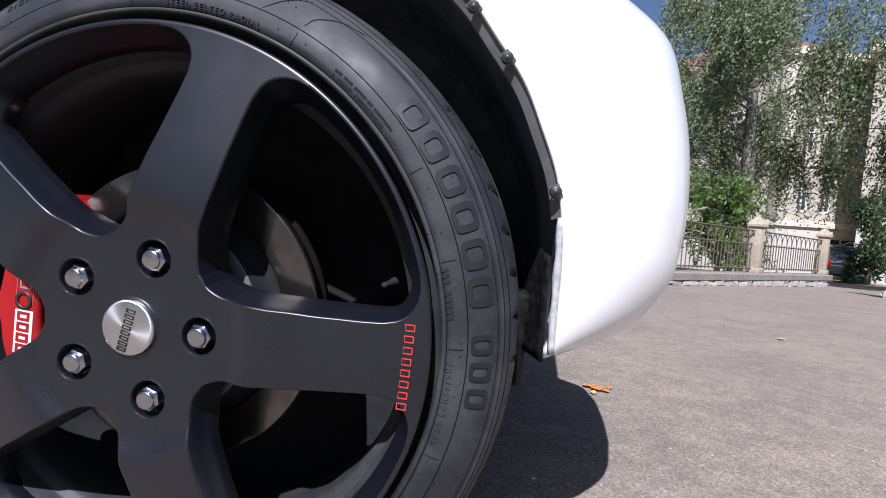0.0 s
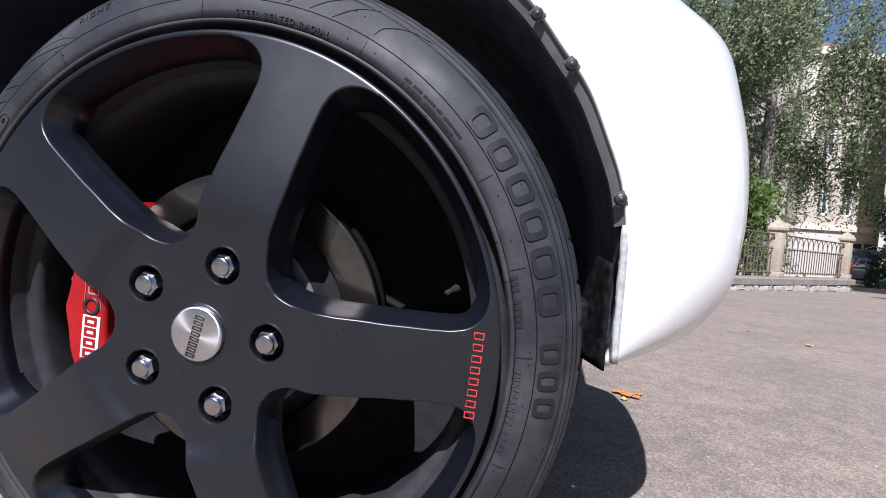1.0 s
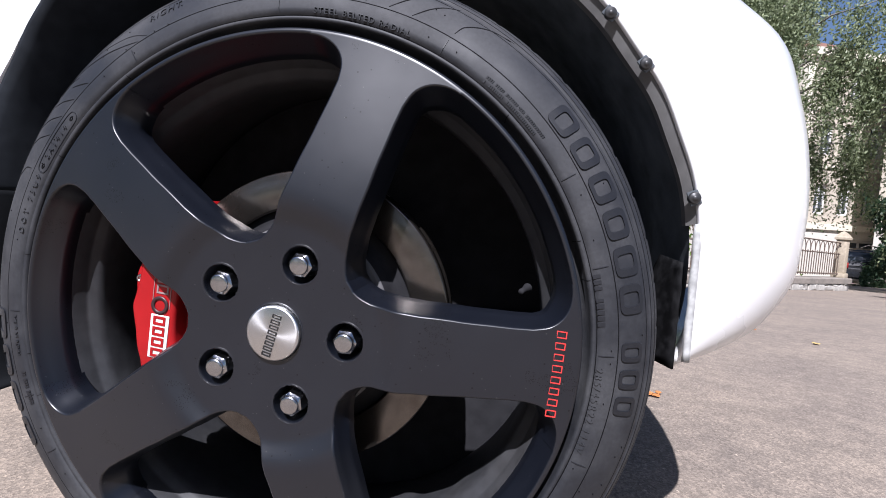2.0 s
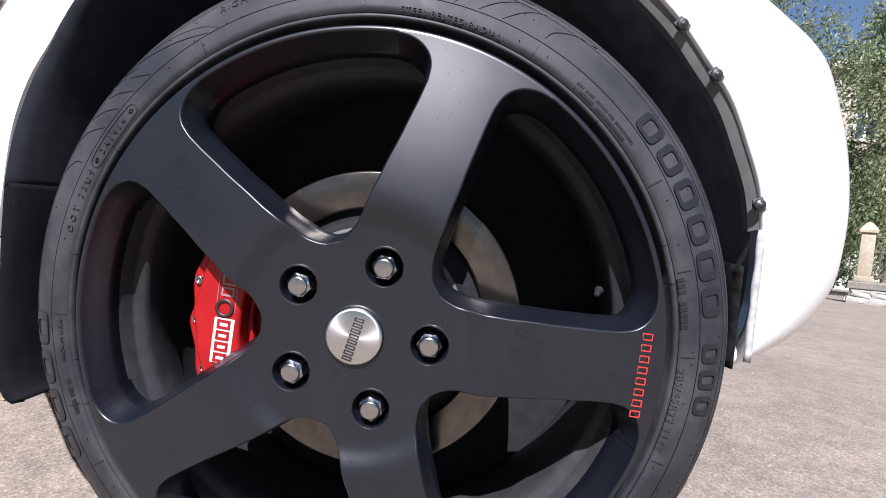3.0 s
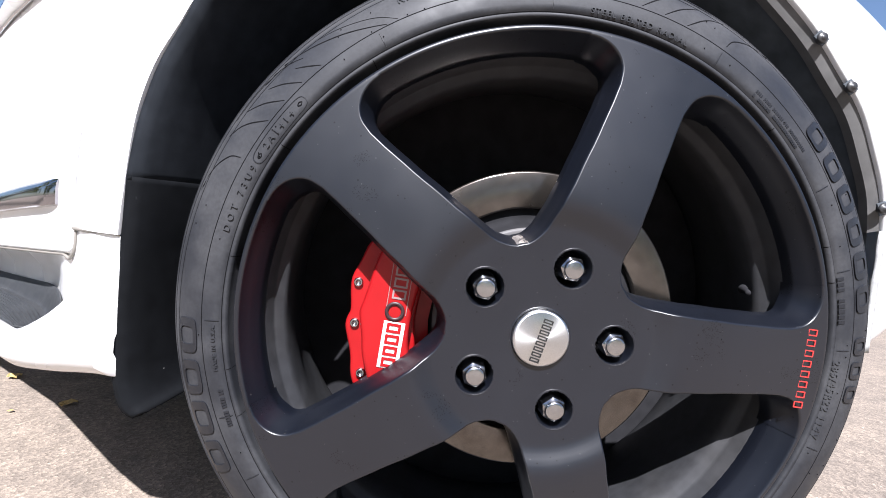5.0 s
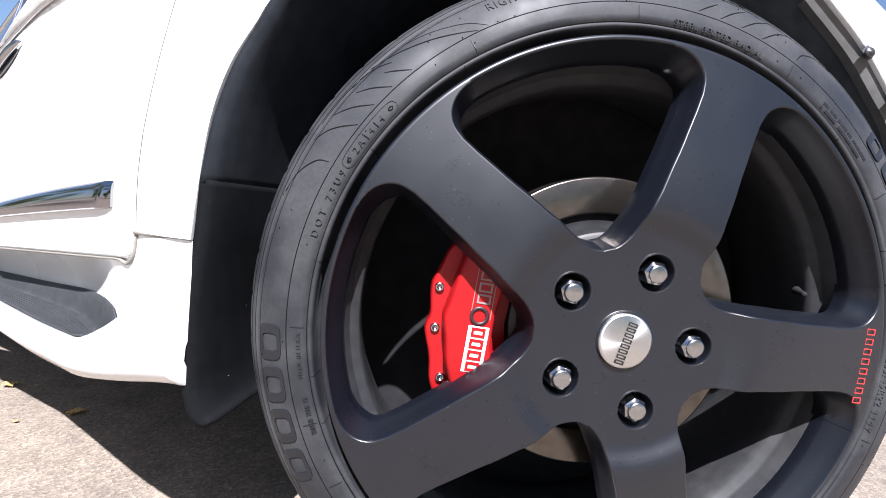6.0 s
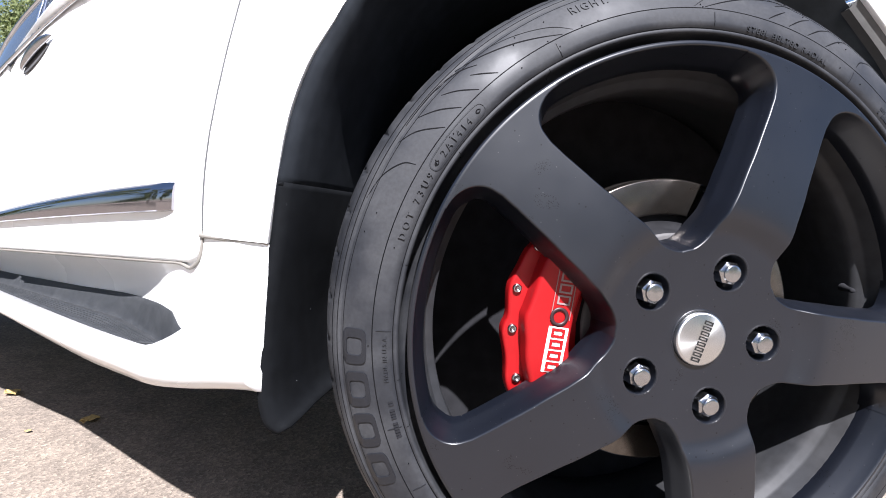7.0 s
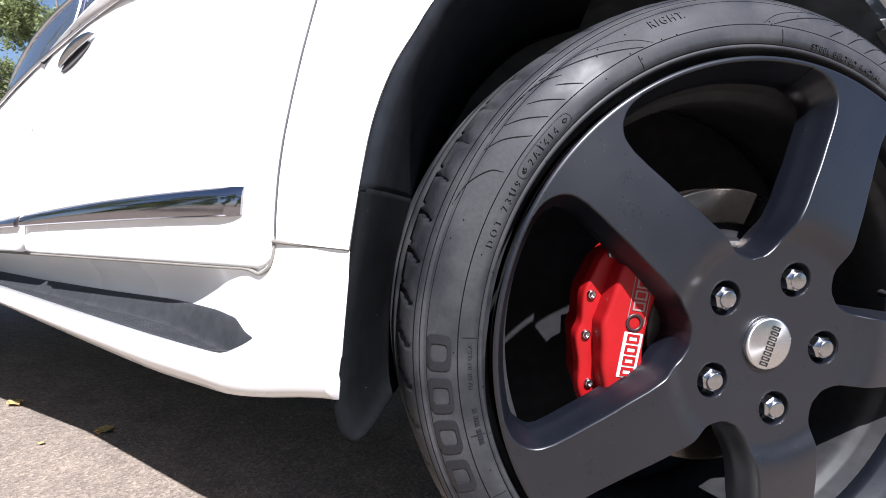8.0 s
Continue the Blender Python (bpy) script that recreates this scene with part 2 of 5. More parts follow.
def asphalt():
    m = bpy.data.materials.new("worn_asphalt")
    m.use_nodes = True
    n, ln = m.node_tree.nodes, m.node_tree.links
    b = n["Principled BSDF"]
    tc = n.new("ShaderNodeTexCoord")

    def tex(kind, scale, detail=4.0):
        t = n.new(kind)
        t.inputs["Scale"].default_value = scale
        if kind == "ShaderNodeTexNoise":
            t.inputs["Detail"].default_value = detail
        ln.new(tc.outputs["Object"], t.inputs["Vector"])
        return t

    def ramp(src, stops):
        r = n.new("ShaderNodeValToRGB")
        e = r.color_ramp.elements
        e[0].position, e[0].color = stops[0][0], (*stops[0][1], 1)
        e[1].position, e[1].color = stops[-1][0], (*stops[-1][1], 1)
        for p, c in stops[1:-1]:
            k = e.new(p)
            k.color = (*c, 1)
        ln.new(src, r.inputs[0])
        return r.outputs[0]

    def mixed(a, c, fac, mode="MIX"):
        x = n.new("ShaderNodeMix")
        x.data_type, x.blend_type = "RGBA", mode
        for s, v in (("A", a), ("B", c)):
            ln.new(v, x.inputs[s])
        if isinstance(fac, float):
            x.inputs["Factor"].default_value = fac
        else:
            ln.new(fac, x.inputs["Factor"])
        return x.outputs["Result"]

    stones = tex("ShaderNodeTexVoronoi", 190.0)
    speck = ramp(stones.outputs["Color"], [(0.0, (0.135, 0.126, 0.118)), (0.55, (0.205, 0.191, 0.178)), (0.88, (0.27, 0.248, 0.226)), (0.955, (0.33, 0.30, 0.27)), (1.0, (0.62, 0.57, 0.50))])
    grit = ramp(tex("ShaderNodeTexNoise", 420.0, 3.0).outputs["Fac"], [(0.3, (0.72, 0.72, 0.72)), (0.7, (1.25, 1.24, 1.22))])
    patch = ramp(tex("ShaderNodeTexNoise", 1.7, 6.0).outputs["Fac"], [(0.32, (0.90, 0.90, 0.91)), (0.68, (1.09, 1.08, 1.06))])
    mid = ramp(tex("ShaderNodeTexNoise", 14.0, 5.0).outputs["Fac"], [(0.35, (0.88, 0.88, 0.88)), (0.65, (1.10, 1.09, 1.07))])
    c = mixed(speck, grit, 1.0, "MULTIPLY")
    c = mixed(c, patch, 1.0, "MULTIPLY")
    c = mixed(c, mid, 1.0, "MULTIPLY")
    warm = n.new("ShaderNodeRGB")
    warm.outputs[0].default_value = (1.19, 1.09, 0.99, 1)
    c = mixed(c, warm.outputs[0], 1.0, "MULTIPLY")
    ln.new(c, b.inputs["Base Color"])
    b.inputs["Roughness"].default_value = 0.88
    b.inputs["Specular IOR Level"].default_value = 0.1
    bp = n.new("ShaderNodeBump")
    bp.inputs["Strength"].default_value, bp.inputs["Distance"].default_value = 0.38, 0.0022
    ln.new(stones.outputs["Distance"], bp.inputs["Height"])
    bp2 = n.new("ShaderNodeBump")
    bp2.inputs["Strength"].default_value, bp2.inputs["Distance"].default_value = 0.12, 0.003
    ln.new(tex("ShaderNodeTexNoise", 60.0).outputs["Fac"], bp2.inputs["Height"])
    ln.new(bp.outputs[0], bp2.inputs["Normal"])
    ln.new(bp2.outputs[0], b.inputs["Normal"])
    return m


M_ASPHALT = asphalt()
gx = [-600, -150, -50, -20, -10, -5, -3, -2, -1, 0, 1, 2, 3, 5, 10, 20, 50, 150, 600]
gy = [-600, -100, -20, -5, -2, -1, 0, 0.6, 1, 2, 4, 8, 12, 16, 24, 32, 45.6, 100, 300, 900]
ground = part("ground", sheet([[(x, y, ground_z(x, y)) for x in gx] for y in gy]), M_ASPHALT, angle=60)
tagged(ground, "sunlit worn grey-brown asphalt with pale grit and small stones", "ground", kind="structure")

# ---- the car ----
car = empty("car", "white off-road car with satin black five-spoke wheels, parked on asphalt", "car")

HUB = Vector((0.0022, 0.0179, 0.3965))
WU, WN, WV = Vector((0.99736, 0.07257, -0.00024)), Vector((-0.07256, 0.99732, 0.00963)), Vector((0.00094, -0.00958, 0.99995))
WHEEL = Matrix((
    (WU.x, WN.x, WV.x, HUB.x),
    (WU.y, WN.y, WV.y, HUB.y),
    (WU.z, WN.z, WV.z, HUB.z),
    (0, 0, 0, 1)))

SPOKE0 = -1.8       # first spoke's angle
NUT0 = -1.8         # first nut's angle
# half width of a window (degrees) by radius
HALF = [(0.0950, 0.0), (0.0956, 4.0), (0.0975, 7.0), (0.101, 10.0), (0.107, 13.4), (0.115, 15.8), (0.13, 18.8), (0.157, 22.4), (0.2, 25.9), (0.24, 27.8), (0.262, 28.4), (0.270, 28.3)] + [(0.270 + 0.0335 * sin(pi * k / 24), 20.3 + 8.0 * cos(pi * k / 24)) for k in range(1, 13)]
R_IN = 0.0953


def face_depth(r):
    """Depth of the wheel's face: a dish round the hub, then nearly flat spokes."""
    d = -0.0030 - 0.40 * min(r, 0.118) ** 2 - 0.0090 * ease((r - 0.1110) / 0.0265)
    v = min(max((r - 0.145) / 0.165, 0.0), 1.0)
    return d + 0.024 * (0.7 * v + 0.3 * ease(v))


def in_pocket(x, z):
    """Distance from the nearest lug pocket's axis, as a share of its radius."""
    a = atan2(z, x)
    k = round((degrees_of(a) - NUT0) / 72.0)
    b = radians(NUT0 + 72 * k)
    return hypot(x - 0.0762 * cos(b), z - 0.0762 * sin(b)) / 0.0200


def degrees_of(a):
    return a * 180 / pi


def rim_point(r, a, back=None):
    if back is not None:
        return (r * cos(a), back, r * sin(a))
    d = face_depth(r)
    return (r * cos(a), d, r * sin(a))


def rim_mesh():
    bm = bmesh.new()
    hub_rows = [0.0 + 0.0305 + (R_IN - 0.0305) * k / 60 for k in range(61)]
    arm_rows = [0.0956, 0.0975, 0.0995, 0.102, 0.105, 0.108, 0.1115, 0.115, 0.119, 0.123, 0.128, 0.134, 0.14, 0.147, 0.155, 0.165, 0.175, 0.185, 0.195, 0.207, 0.219, 0.231, 0.243, 0.253, 0.262, 0.270] + [0.270 + 0.0335 * sin(pi * k / 24) for k in range(1, 13)]
    lip_rows = [0.3042, 0.3060, 0.3074, 0.3085]
    S, BR = 76, 20
    edge_in = 36.0 - 4.0
    edge_out = 36.0 - 20.3

    def columns(edge, bridge):
        cs = [-1 + 2 * j / S for j in range(S + 1)]
        cs = [(sin(c * pi / 2) * 0.35 + c * 0.65) * edge for c in cs]
        if bridge:
            left = [-36 + (36 - edge) * j / BR for j in range(BR)]
            right = [edge + (36 - edge) * (j + 1) / BR for j in range(BR)]
            return left + cs + right
        return cs

    verts = {}

    def vert(p):
        key = (round(p[0], 6), round(p[1], 6), round(p[2], 6))
        if key not in verts:
            verts[key] = bm.verts.new(p)
        return verts[key]

    windows = []
    for s in range(5):
        mid = SPOKE0 + 72 * s
        grid = []
        for r in hub_rows:
            grid.append((r, columns(edge_in, True), True))
        for r in arm_rows:
            grid.append((r, columns(36 - lerp_table(HALF, r), False), False))
        for r in lip_rows:
            grid.append((r, columns(edge_out, True), True))
        made = []
        for r, cs, bridge in grid:
            row = []
            for c in cs:
                a = radians(mid + c)
                x, d, z = rim_point(r, a)
                if r >= 0.3060:
                    d += 0.0022 * ((r - 0.3060) / 0.0025) ** 2
                row.append(vert((x, d, z)))
            made.append((row, bridge))
        for (r0, b0), (r1, b1) in zip(made, made[1:]):
            if b0 and not b1:
                r0 = r0[BR:-BR]
            if b1 and not b0:
                r1 = r1[BR:-BR]
            for j in range(len(r0) - 1):
                q = (r0[j], r0[j + 1], r1[j + 1], r1[j])
                if len(set(q)) == 4:
                    try:
                        mx, mz = sum(v.co.x for v in q) / 4, sum(v.co.z for v in q) / 4
                        if hypot(mx, mz) > 0.112 or in_pocket(mx, mz) > 0.97:
                            bm.faces.new(q)
                    except ValueError:
                        pass
    # the walls of the windows: rounded edge, sloping reveal, then straight back
    border = [e for e in bm.edges if len(e.link_faces) == 1]
    ring = [e for e in border if R_IN - 0.002 < hypot(e.verts[0].co.x, e.verts[0].co.z) < 0.3045 and R_IN - 0.002 < hypot(e.verts[1].co.x, e.verts[1].co.z) < 0.3045]
    loops, left = [], set(ring)
    while left:
        e = left.pop()
        loop = [e.verts[0], e.verts[1]]
        while True:
            nxt = [x for x in loop[-1].link_edges if x in left]
            if not nxt:
                break
            left.discard(nxt[0])
            loop.append(nxt[0].other_vert(loop[-1]))
        if loop[0] is loop[-1]:
            loop.pop()
        loops.append(loop)
    for loop in loops:
        if len(loop) < 40:
            continue
        n = len(loop)
        area = sum(loop[i].co.x * loop[(i + 1) % n].co.z - loop[(i + 1) % n].co.x * loop[i].co.z for i in range(n))
        if area < 0:
            loop.reverse()
        base = [v.co.copy() for v in loop]
        inward = []
        for i in range(n):
            t = base[(i + 2) % n] - base[i - 2]
            inward.append(Vector((-t.z, 0, t.x)).normalized())
        prev = loop
        for inset, drop in ((0.0006, 0.0003), (0.0014, 0.0012), (0.0019, 0.0026), (0.0040, 0.012), (0.0064, 0.024), (0.0076, 0.027), (0.0084, 0.032), (0.0090, 0.042)):
            cur = []
            for i in range(n):
                r = hypot(base[i].x, base[i].z)
                w = ease((r - 0.262) / 0.035)
                more = inset + (0.007 * ease((drop - 0.004) / 0.020)) * w
                p = base[i] + inward[i] * more
                cur.append(bm.verts.new((p.x, base[i].y + drop, p.z)))
            for i in range(n):
                j = (i + 1) % n
                bm.faces.new((prev[i], prev[j], cur[j], cur[i]))
            prev = cur
    bmesh.ops.recalc_face_normals(bm, faces=bm.faces)
    return bm


rim = part("wheel", rim_mesh(), M_RIM, car, "satin black five-spoke alloy wheel", angle=40)
rim.matrix_local = WHEEL

# barrel behind the spokes, with its stepped drop centre
barrel = lathe([(0.3085, 0.0162), (0.3070, 0.022), (0.2965, 0.030), (0.2890, 0.042), (0.2850, 0.060), (0.2835, 0.064), (0.2760, 0.067), (0.2740, 0.078), (0.2735, 0.110), (0.2790, 0.125), (0.2800, 0.170), (0.2860, 0.200), (0.2960, 0.235), (0.3060, 0.245)], 144)
part("rim_barrel", barrel, M_BARREL, rim, "dull dark inner barrel", angle=30)

# black sheet added to give the shade seen through the spokes
part("wheel_back_shade", lathe([(0.308, 0.243), (0.286, 0.2435), (0.20, 0.243), (0.0001, 0.244)], 96), M_BLACK_SHADE, rim, "black sheet added for the shade behind the wheel")

# tyre: bead, protector rib, sidewall bulge, shoulder and tread
TYRE = [(0.3060, 0.036), (0.3105, 0.0330), (0.3150, 0.0290), (0.3166, 0.0165), (0.3180, 0.0130), (0.3212, 0.0122), (0.3220, 0.0142), (0.3232, 0.0142), (0.3240, 0.0128), (0.3300, 0.0125), (0.3417, 0.0146), (0.3430, 0.0152), (0.3443, 0.0158), (0.3480, 0.0170), (0.3580, 0.0208), (0.3680, 0.0268), (0.3740, 0.0318), (0.3748, 0.0336), (0.3756, 0.0330), (0.3815, 0.0405), (0.3860, 0.0490), (0.3890, 0.0580), (0.3910, 0.0700), (0.3925, 0.0900), (0.3930, 0.1130), (0.3850, 0.1150), (0.3850, 0.1250), (0.3938, 0.1270), (0.3940, 0.155), (0.3860, 0.157), (0.3860, 0.167), (0.3940, 0.169), (0.3915, 0.235), (0.3840, 0.270), (0.3660, 0.300), (0.3300, 0.306), (0.3080, 0.285)]


def tyre_mesh():
    """The lathed tyre with cross grooves cut into the shoulder."""
    bm = lathe(TYRE, 648)
    for v in bm.verts:
        if 0.055 < v.co.y < 0.113:
            r = hypot(v.co.x, v.co.z)
            k = round((atan2(v.co.z, v.co.x) % (2 * pi)) / (2 * pi) * 648 + v.co.y * 60)
            if k % 12 == 0 and r > 0.3872:
                f = (r - 0.0060) / r
                v.co.x *= f
                v.co.z *= f
    return bm


tyre = part("tyre", tyre_mesh(), M_RUBBER, rim, "dusty black low-profile rubber tyre", angle=24)


def tyre_depth(r):
    return lerp_table(TYRE[:22], r)


# hub cap, nuts and valve
cap = part("center_cap", lathe([(0.0001, -0.0097), (0.026, -0.0095), (0.0283, -0.0085), (0.0290, -0.0070), (0.0292, 0.0037)], 72), M_CAP, rim, "round brushed aluminium cap with dark lettering")
part("cap_ring", lathe([(0.0293, 0.0010), (0.0296, -0.0038), (0.0312, -0.0038), (0.0322, -0.0015), (0.0330, 0.0030)], 72), M_RIM, rim)


def nut_mesh():
    bm = bmesh.new()
    rows = []
    for d, r, hexed in ((0.034, 0.0150, 0.0), (0.0260, 0.0145, 0.0), (0.0250, 0.0124, 1.0), (0.0070, 0.0124, 1.0), (0.0054, 0.0118, 0.7), (0.0048, 0.0098, 0.0), (0.0018, 0.0096, 0.0), (0.0007, 0.0088, 0.0), (0.0002, 0.0070, 0.0), (0.0000, 0.0001, 0.0)):
        row = []
        for k in range(48):
            a = 2 * pi * k / 48
            flat = cos(pi / 6) / cos((a % (pi / 3)) - pi / 6)
            rr = r * (1 + hexed * (flat / 0.93 - 1))
            row.append((rr * cos(a), d, rr * sin(a)))
        rows.append(row)
    return sheet(rows, closed=True)


def ring_rows(points):
    """Rings round a pocket's axis; depth follows the wheel's face where asked."""
    rows = []
    for r, d, follow in points:
        row = []
        for k in range(40):
            a = 2 * pi * k / 40
            x, z = 0.0762 + r * cos(a), r * sin(a)
            row.append((x, d + (face_depth(hypot(x, z)) if follow else 0.0), z))
        rows.append(row)
    return sheet(rows, closed=True)


for k in range(5):
    turn = pose(0, 0, 0, 0, -(NUT0 + 72 * k), 0)
    lip = part("pocket_lip", ring_rows([(0.0216, 0.0006, 1), (0.0211, -0.00015, 1), (0.0202, -0.0001, 1), (0.0196, 0.0004, 1), (0.0190, 0.0030, 1)]), M_RIM, rim)
    lip.matrix_local = turn
    cup = part("lug_pocket", ring_rows([(0.0189, 0.0028, 1), (0.0184, 0.0060, 1), (0.0172, 0.030, 0), (0.0150, 0.0335, 0), (0.0001, 0.034, 0)]), M_RIM, rim, "black lug pocket")
    cup.matrix_local = turn

nut_data = None
for k in range(5):
    a = radians(NUT0 + 72 * k)
    if nut_data is None:
        nut = part("lug_nut", nut_mesh(), M_STEEL, rim, "chromed hexagonal lug nut", angle=25)
        nut_data = nut.data
    else:
        nut = new("lug_nut", nut_data)
        nut.parent = rim
        tagged(nut, "chromed hexagonal lug nut")
    nut.matrix_local = pose(0.0760 * cos(a), -0.0110, 0.0760 * sin(a), 0, degrees_of(a) * -1 + 17 * k, 0)

valve = part("valve_stem", lathe([(0.0001, -0.012), (0.0036, -0.0118), (0.0042, -0.009), (0.0042, 0.004), (0.0050, 0.006), (0.0058, 0.012), (0.0070, 0.018)], 20), M_BLACK_SHADE, rim, "black valve stem")
valve.matrix_local = pose(0.2500, 0.060, 0.0555, 0, -12.5, 0) @ pose(0, 0, 0, 0, 0, -20) @ Matrix.Scale(0.75, 4)

def hollow_mark(width, height, stroke, thick_=0.0006):
    """A plain hollow oblong in the x-z plane, standing for one letter."""
    bm = bmesh.new()
    for sx in (-1, 1):
        add_box(bm, (stroke, thick_, height), pose(sx * (width - stroke) / 2, 0, 0))
    for sz in (-1, 1):
        add_box(bm, (width - 2 * stroke, thick_, stroke), pose(0, 0, sz * (height - stroke) / 2))
    return bm


# ---- brake disc and caliper ----
def smooth_outline(points, count=96):
    """A closed rounded outline through points."""
    ring = [(x, z, 0) for x, z in points]
    line = smooth_line(ring[-2:] + ring + ring[:3], int(count * 1.3))
    first, last = Vector(ring[0]), None
    k0 = min(range(len(line) // 3), key=lambda k: (line[k] - first).length)
    k1 = min(range(len(line) * 2 // 3, len(line)), key=lambda k: (line[k] - first).length)
    return [(p.x, p.y) for p in line[k0:k1]]


disc = part("brake_disc", lathe([(0.1285, 0.0740), (0.1292, 0.0685), (0.1302, 0.0672), (0.1318, 0.0668), (0.1690, 0.0660), (0.1708, 0.0668), (0.1714, 0.0690), (0.1714, 0.078), (0.167, 0.080), (0.167, 0.090), (0.1714, 0.092), (0.1714, 0.102), (0.12, 0.103)], 120), M_DISC, car, "worn iron brake disc", angle=20)
disc.matrix_local = WHEEL
hat = part("disc_hat", lathe([(0.0001, 0.0475), (0.066, 0.0480), (0.1050, 0.0485), (0.1075, 0.0492), (0.1085, 0.0510)], 96), M_HAT, disc, "grey brake disc hat")
# recess coloured near-black for the shade between hat and disc
part("hat_recess", lathe([(0.1085, 0.0509), (0.1110, 0.0600), (0.1140, 0.0725), (0.1200, 0.0745), (0.1290, 0.0742)], 96), M_BLACK_SHADE, disc, "recess round the hat, its shade in the black colour")
outline = [(-0.139, 0.112), (-0.160, 0.100), (-0.178, 0.0815), (-0.186, 0.063), (-0.1935, 0.047), (-0.1955, 0.038), (-0.1955, 0.027), (-0.1945, 0.015), (-0.1945, 0.0055), (-0.1975, -0.001), (-0.1990, -0.010), (-0.1965, -0.022), (-0.1932, -0.034), (-0.191, -0.047), (-0.1905, -0.058), (-0.1885, -0.070), (-0.181, -0.086), (-0.170, -0.102), (-0.158, -0.110), (-0.146, -0.104), (-0.131, -0.092), (-0.122, -0.072), (-0.121, -0.040), (-0.124, 0.0), (-0.118, 0.040), (-0.109, 0.080)]
caliper = part("brake_caliper", prism(smooth_outline(outline), 0.056, 0.070, 0.0035), M_CALIPER, car, "red painted brake caliper with white lettered label", angle=40)
caliper.matrix_local = WHEEL @ pose(-0.003, -0.015, -0.0035)
face = [(-0.146, 0.102), (-0.157, 0.088), (-0.165, 0.073), (-0.1705, 0.055), (-0.1750, 0.037), (-0.1790, 0.022), (-0.1820, 0.0120), (-0.1815, 0.002), (-0.1785, -0.016), (-0.1765, -0.036), (-0.1707, -0.0566), (-0.1660, -0.0710), (-0.1600, -0.0745), (-0.1380, -0.0745), (-0.1300, -0.070), (-0.1262, -0.058), (-0.1262, -0.040), (-0.1290, -0.022), (-0.1290, -0.005), (-0.1260, 0.020), (-0.1190, 0.050), (-0.1100, 0.082), (-0.118, 0.098)]
part("caliper_face", prism(smooth_outline(face), 0.0335, 0.062, 0.0055), M_CALIPER, caliper, "raised glossy red caliper face", angle=40)
part("caliper_bridge", prism([(-0.106, 0.116), (-0.120, 0.133), (-0.130, 0.130), (-0.118, 0.110)], 0.064, 0.13, 0.003), M_CALIPER, caliper)
part("caliper_body", prism([(x * 0.90 + 0.002, z * 0.94) for x, z in outline], 0.068, 0.130), M_CALIPER, caliper)
part("caliper_foot", prism(smooth_outline([(-0.160, -0.079), (-0.132, -0.079), (-0.126, -0.095), (-0.146, -0.104)]), 0.0535, 0.07, 0.004), M_CALIPER, caliper)


def at_local(x, d, z, ry=0.0):
    return pose(x, d, z, 0, ry, 0)


for x, z in ((-0.1872, 0.0385), (-0.1885, -0.0060), (-0.1785, -0.0610), (-0.168, 0.085)):
    b = part("caliper_bolt", lathe([(0.0001, 0.0005), (0.0022, 0.0005), (0.0024, -0.0012), (0.0040, -0.0015), (0.0048, -0.0008), (0.0051, 0.003)], 24), M_STEEL, caliper, "small steel bolt")
    b.matrix_local = at_local(x, 0.0535, z)

# white label with plain red bars, a dark ring emblem and an outlined panel with grey bars above it
lab = bmesh.new()
add_box(lab, (0.0222, 0.0012, 0.0497), bevel=0.0004)
label = part("label", lab, M_LABEL, caliper, "white label with red bars for letters")
label.matrix_local = at_local(-0.1467, 0.0331, -0.0218, 5.2)
M_GREYINK = material("grey_ink", (0.24, 0.17, 0.17), 0.5, vary=0.05)
for k in range(4):
    marks = hollow_mark(0.0150, 0.0100, 0.0029, 0.0012)
    part("label_bar", marks, M_CALIPER, caliper, "red bar").matrix_local = at_local(-0.1484 + 0.0011 * k, 0.0322, -0.0400 + 0.0122 * k, 5.2)
    marks = hollow_mark(0.0144, 0.0100, 0.0019, 0.0010)
    part("label_bar", marks, M_GREYINK, caliper, "grey hollow bar").matrix_local = at_local(-0.1420 + 0.0011 * k, 0.0332, 0.0320 + 0.0122 * k, 5.2)
for dx in (-0.0105, 0.0105):
    marks = bmesh.new()
    add_box(marks, (0.0007, 0.0010, 0.064))
    part("label_line", marks, M_GREYINK, caliper, "thin grey line").matrix_local = at_local(-0.1415 + dx, 0.0333, 0.0420, 5.2)
part("label_ring", sheet([[(r * cos(a), d, r * sin(a)) for a in [2 * pi * k / 32 for k in range(32)]] for r, d in ((0.0066, 0.0), (0.0066, -0.0008), (0.0103, -0.0008), (0.0103, 0.0))], closed=True), M_EMBLEM, caliper, "dark ring emblem").matrix_local = at_local(-0.1453, 0.0329, 0.0140)

# ---- plain bars for the maker's names ----
def marks_on_face(name, mat, parent, start, end, count, height, depth, share=0.62, stroke=0.0014, label=""):
    """A row of hollow marks from start to end in the wheel's x-z plane, each one a part."""
    s, e = Vector(start), Vector(end)
    step = (e - s) / count
    ang = degrees_of(atan2(e.y - s.y, e.x - s.x))
    first = None
    for k in range(count):
        c = s + step * (k + 0.5)
        d = depth(c) if callable(depth) else depth
        if first is None:
            first = ob = part(name, hollow_mark(step.length * share, height, stroke), mat, parent, label, smooth=False)
        else:
            ob = new(name, first.data)
            ob.parent = parent
            tagged(ob, label)
        ob.matrix_local = pose(c.x, d, c.y, 0, -ang, 0)


marks_on_face("lettering_mark", M_REDINK, rim, (0.2828, -0.0590), (0.2880, 0.0300), 8, 0.0100, lambda c: face_depth(c.length) - 0.0003, 0.62, 0.0010, "small red mark")
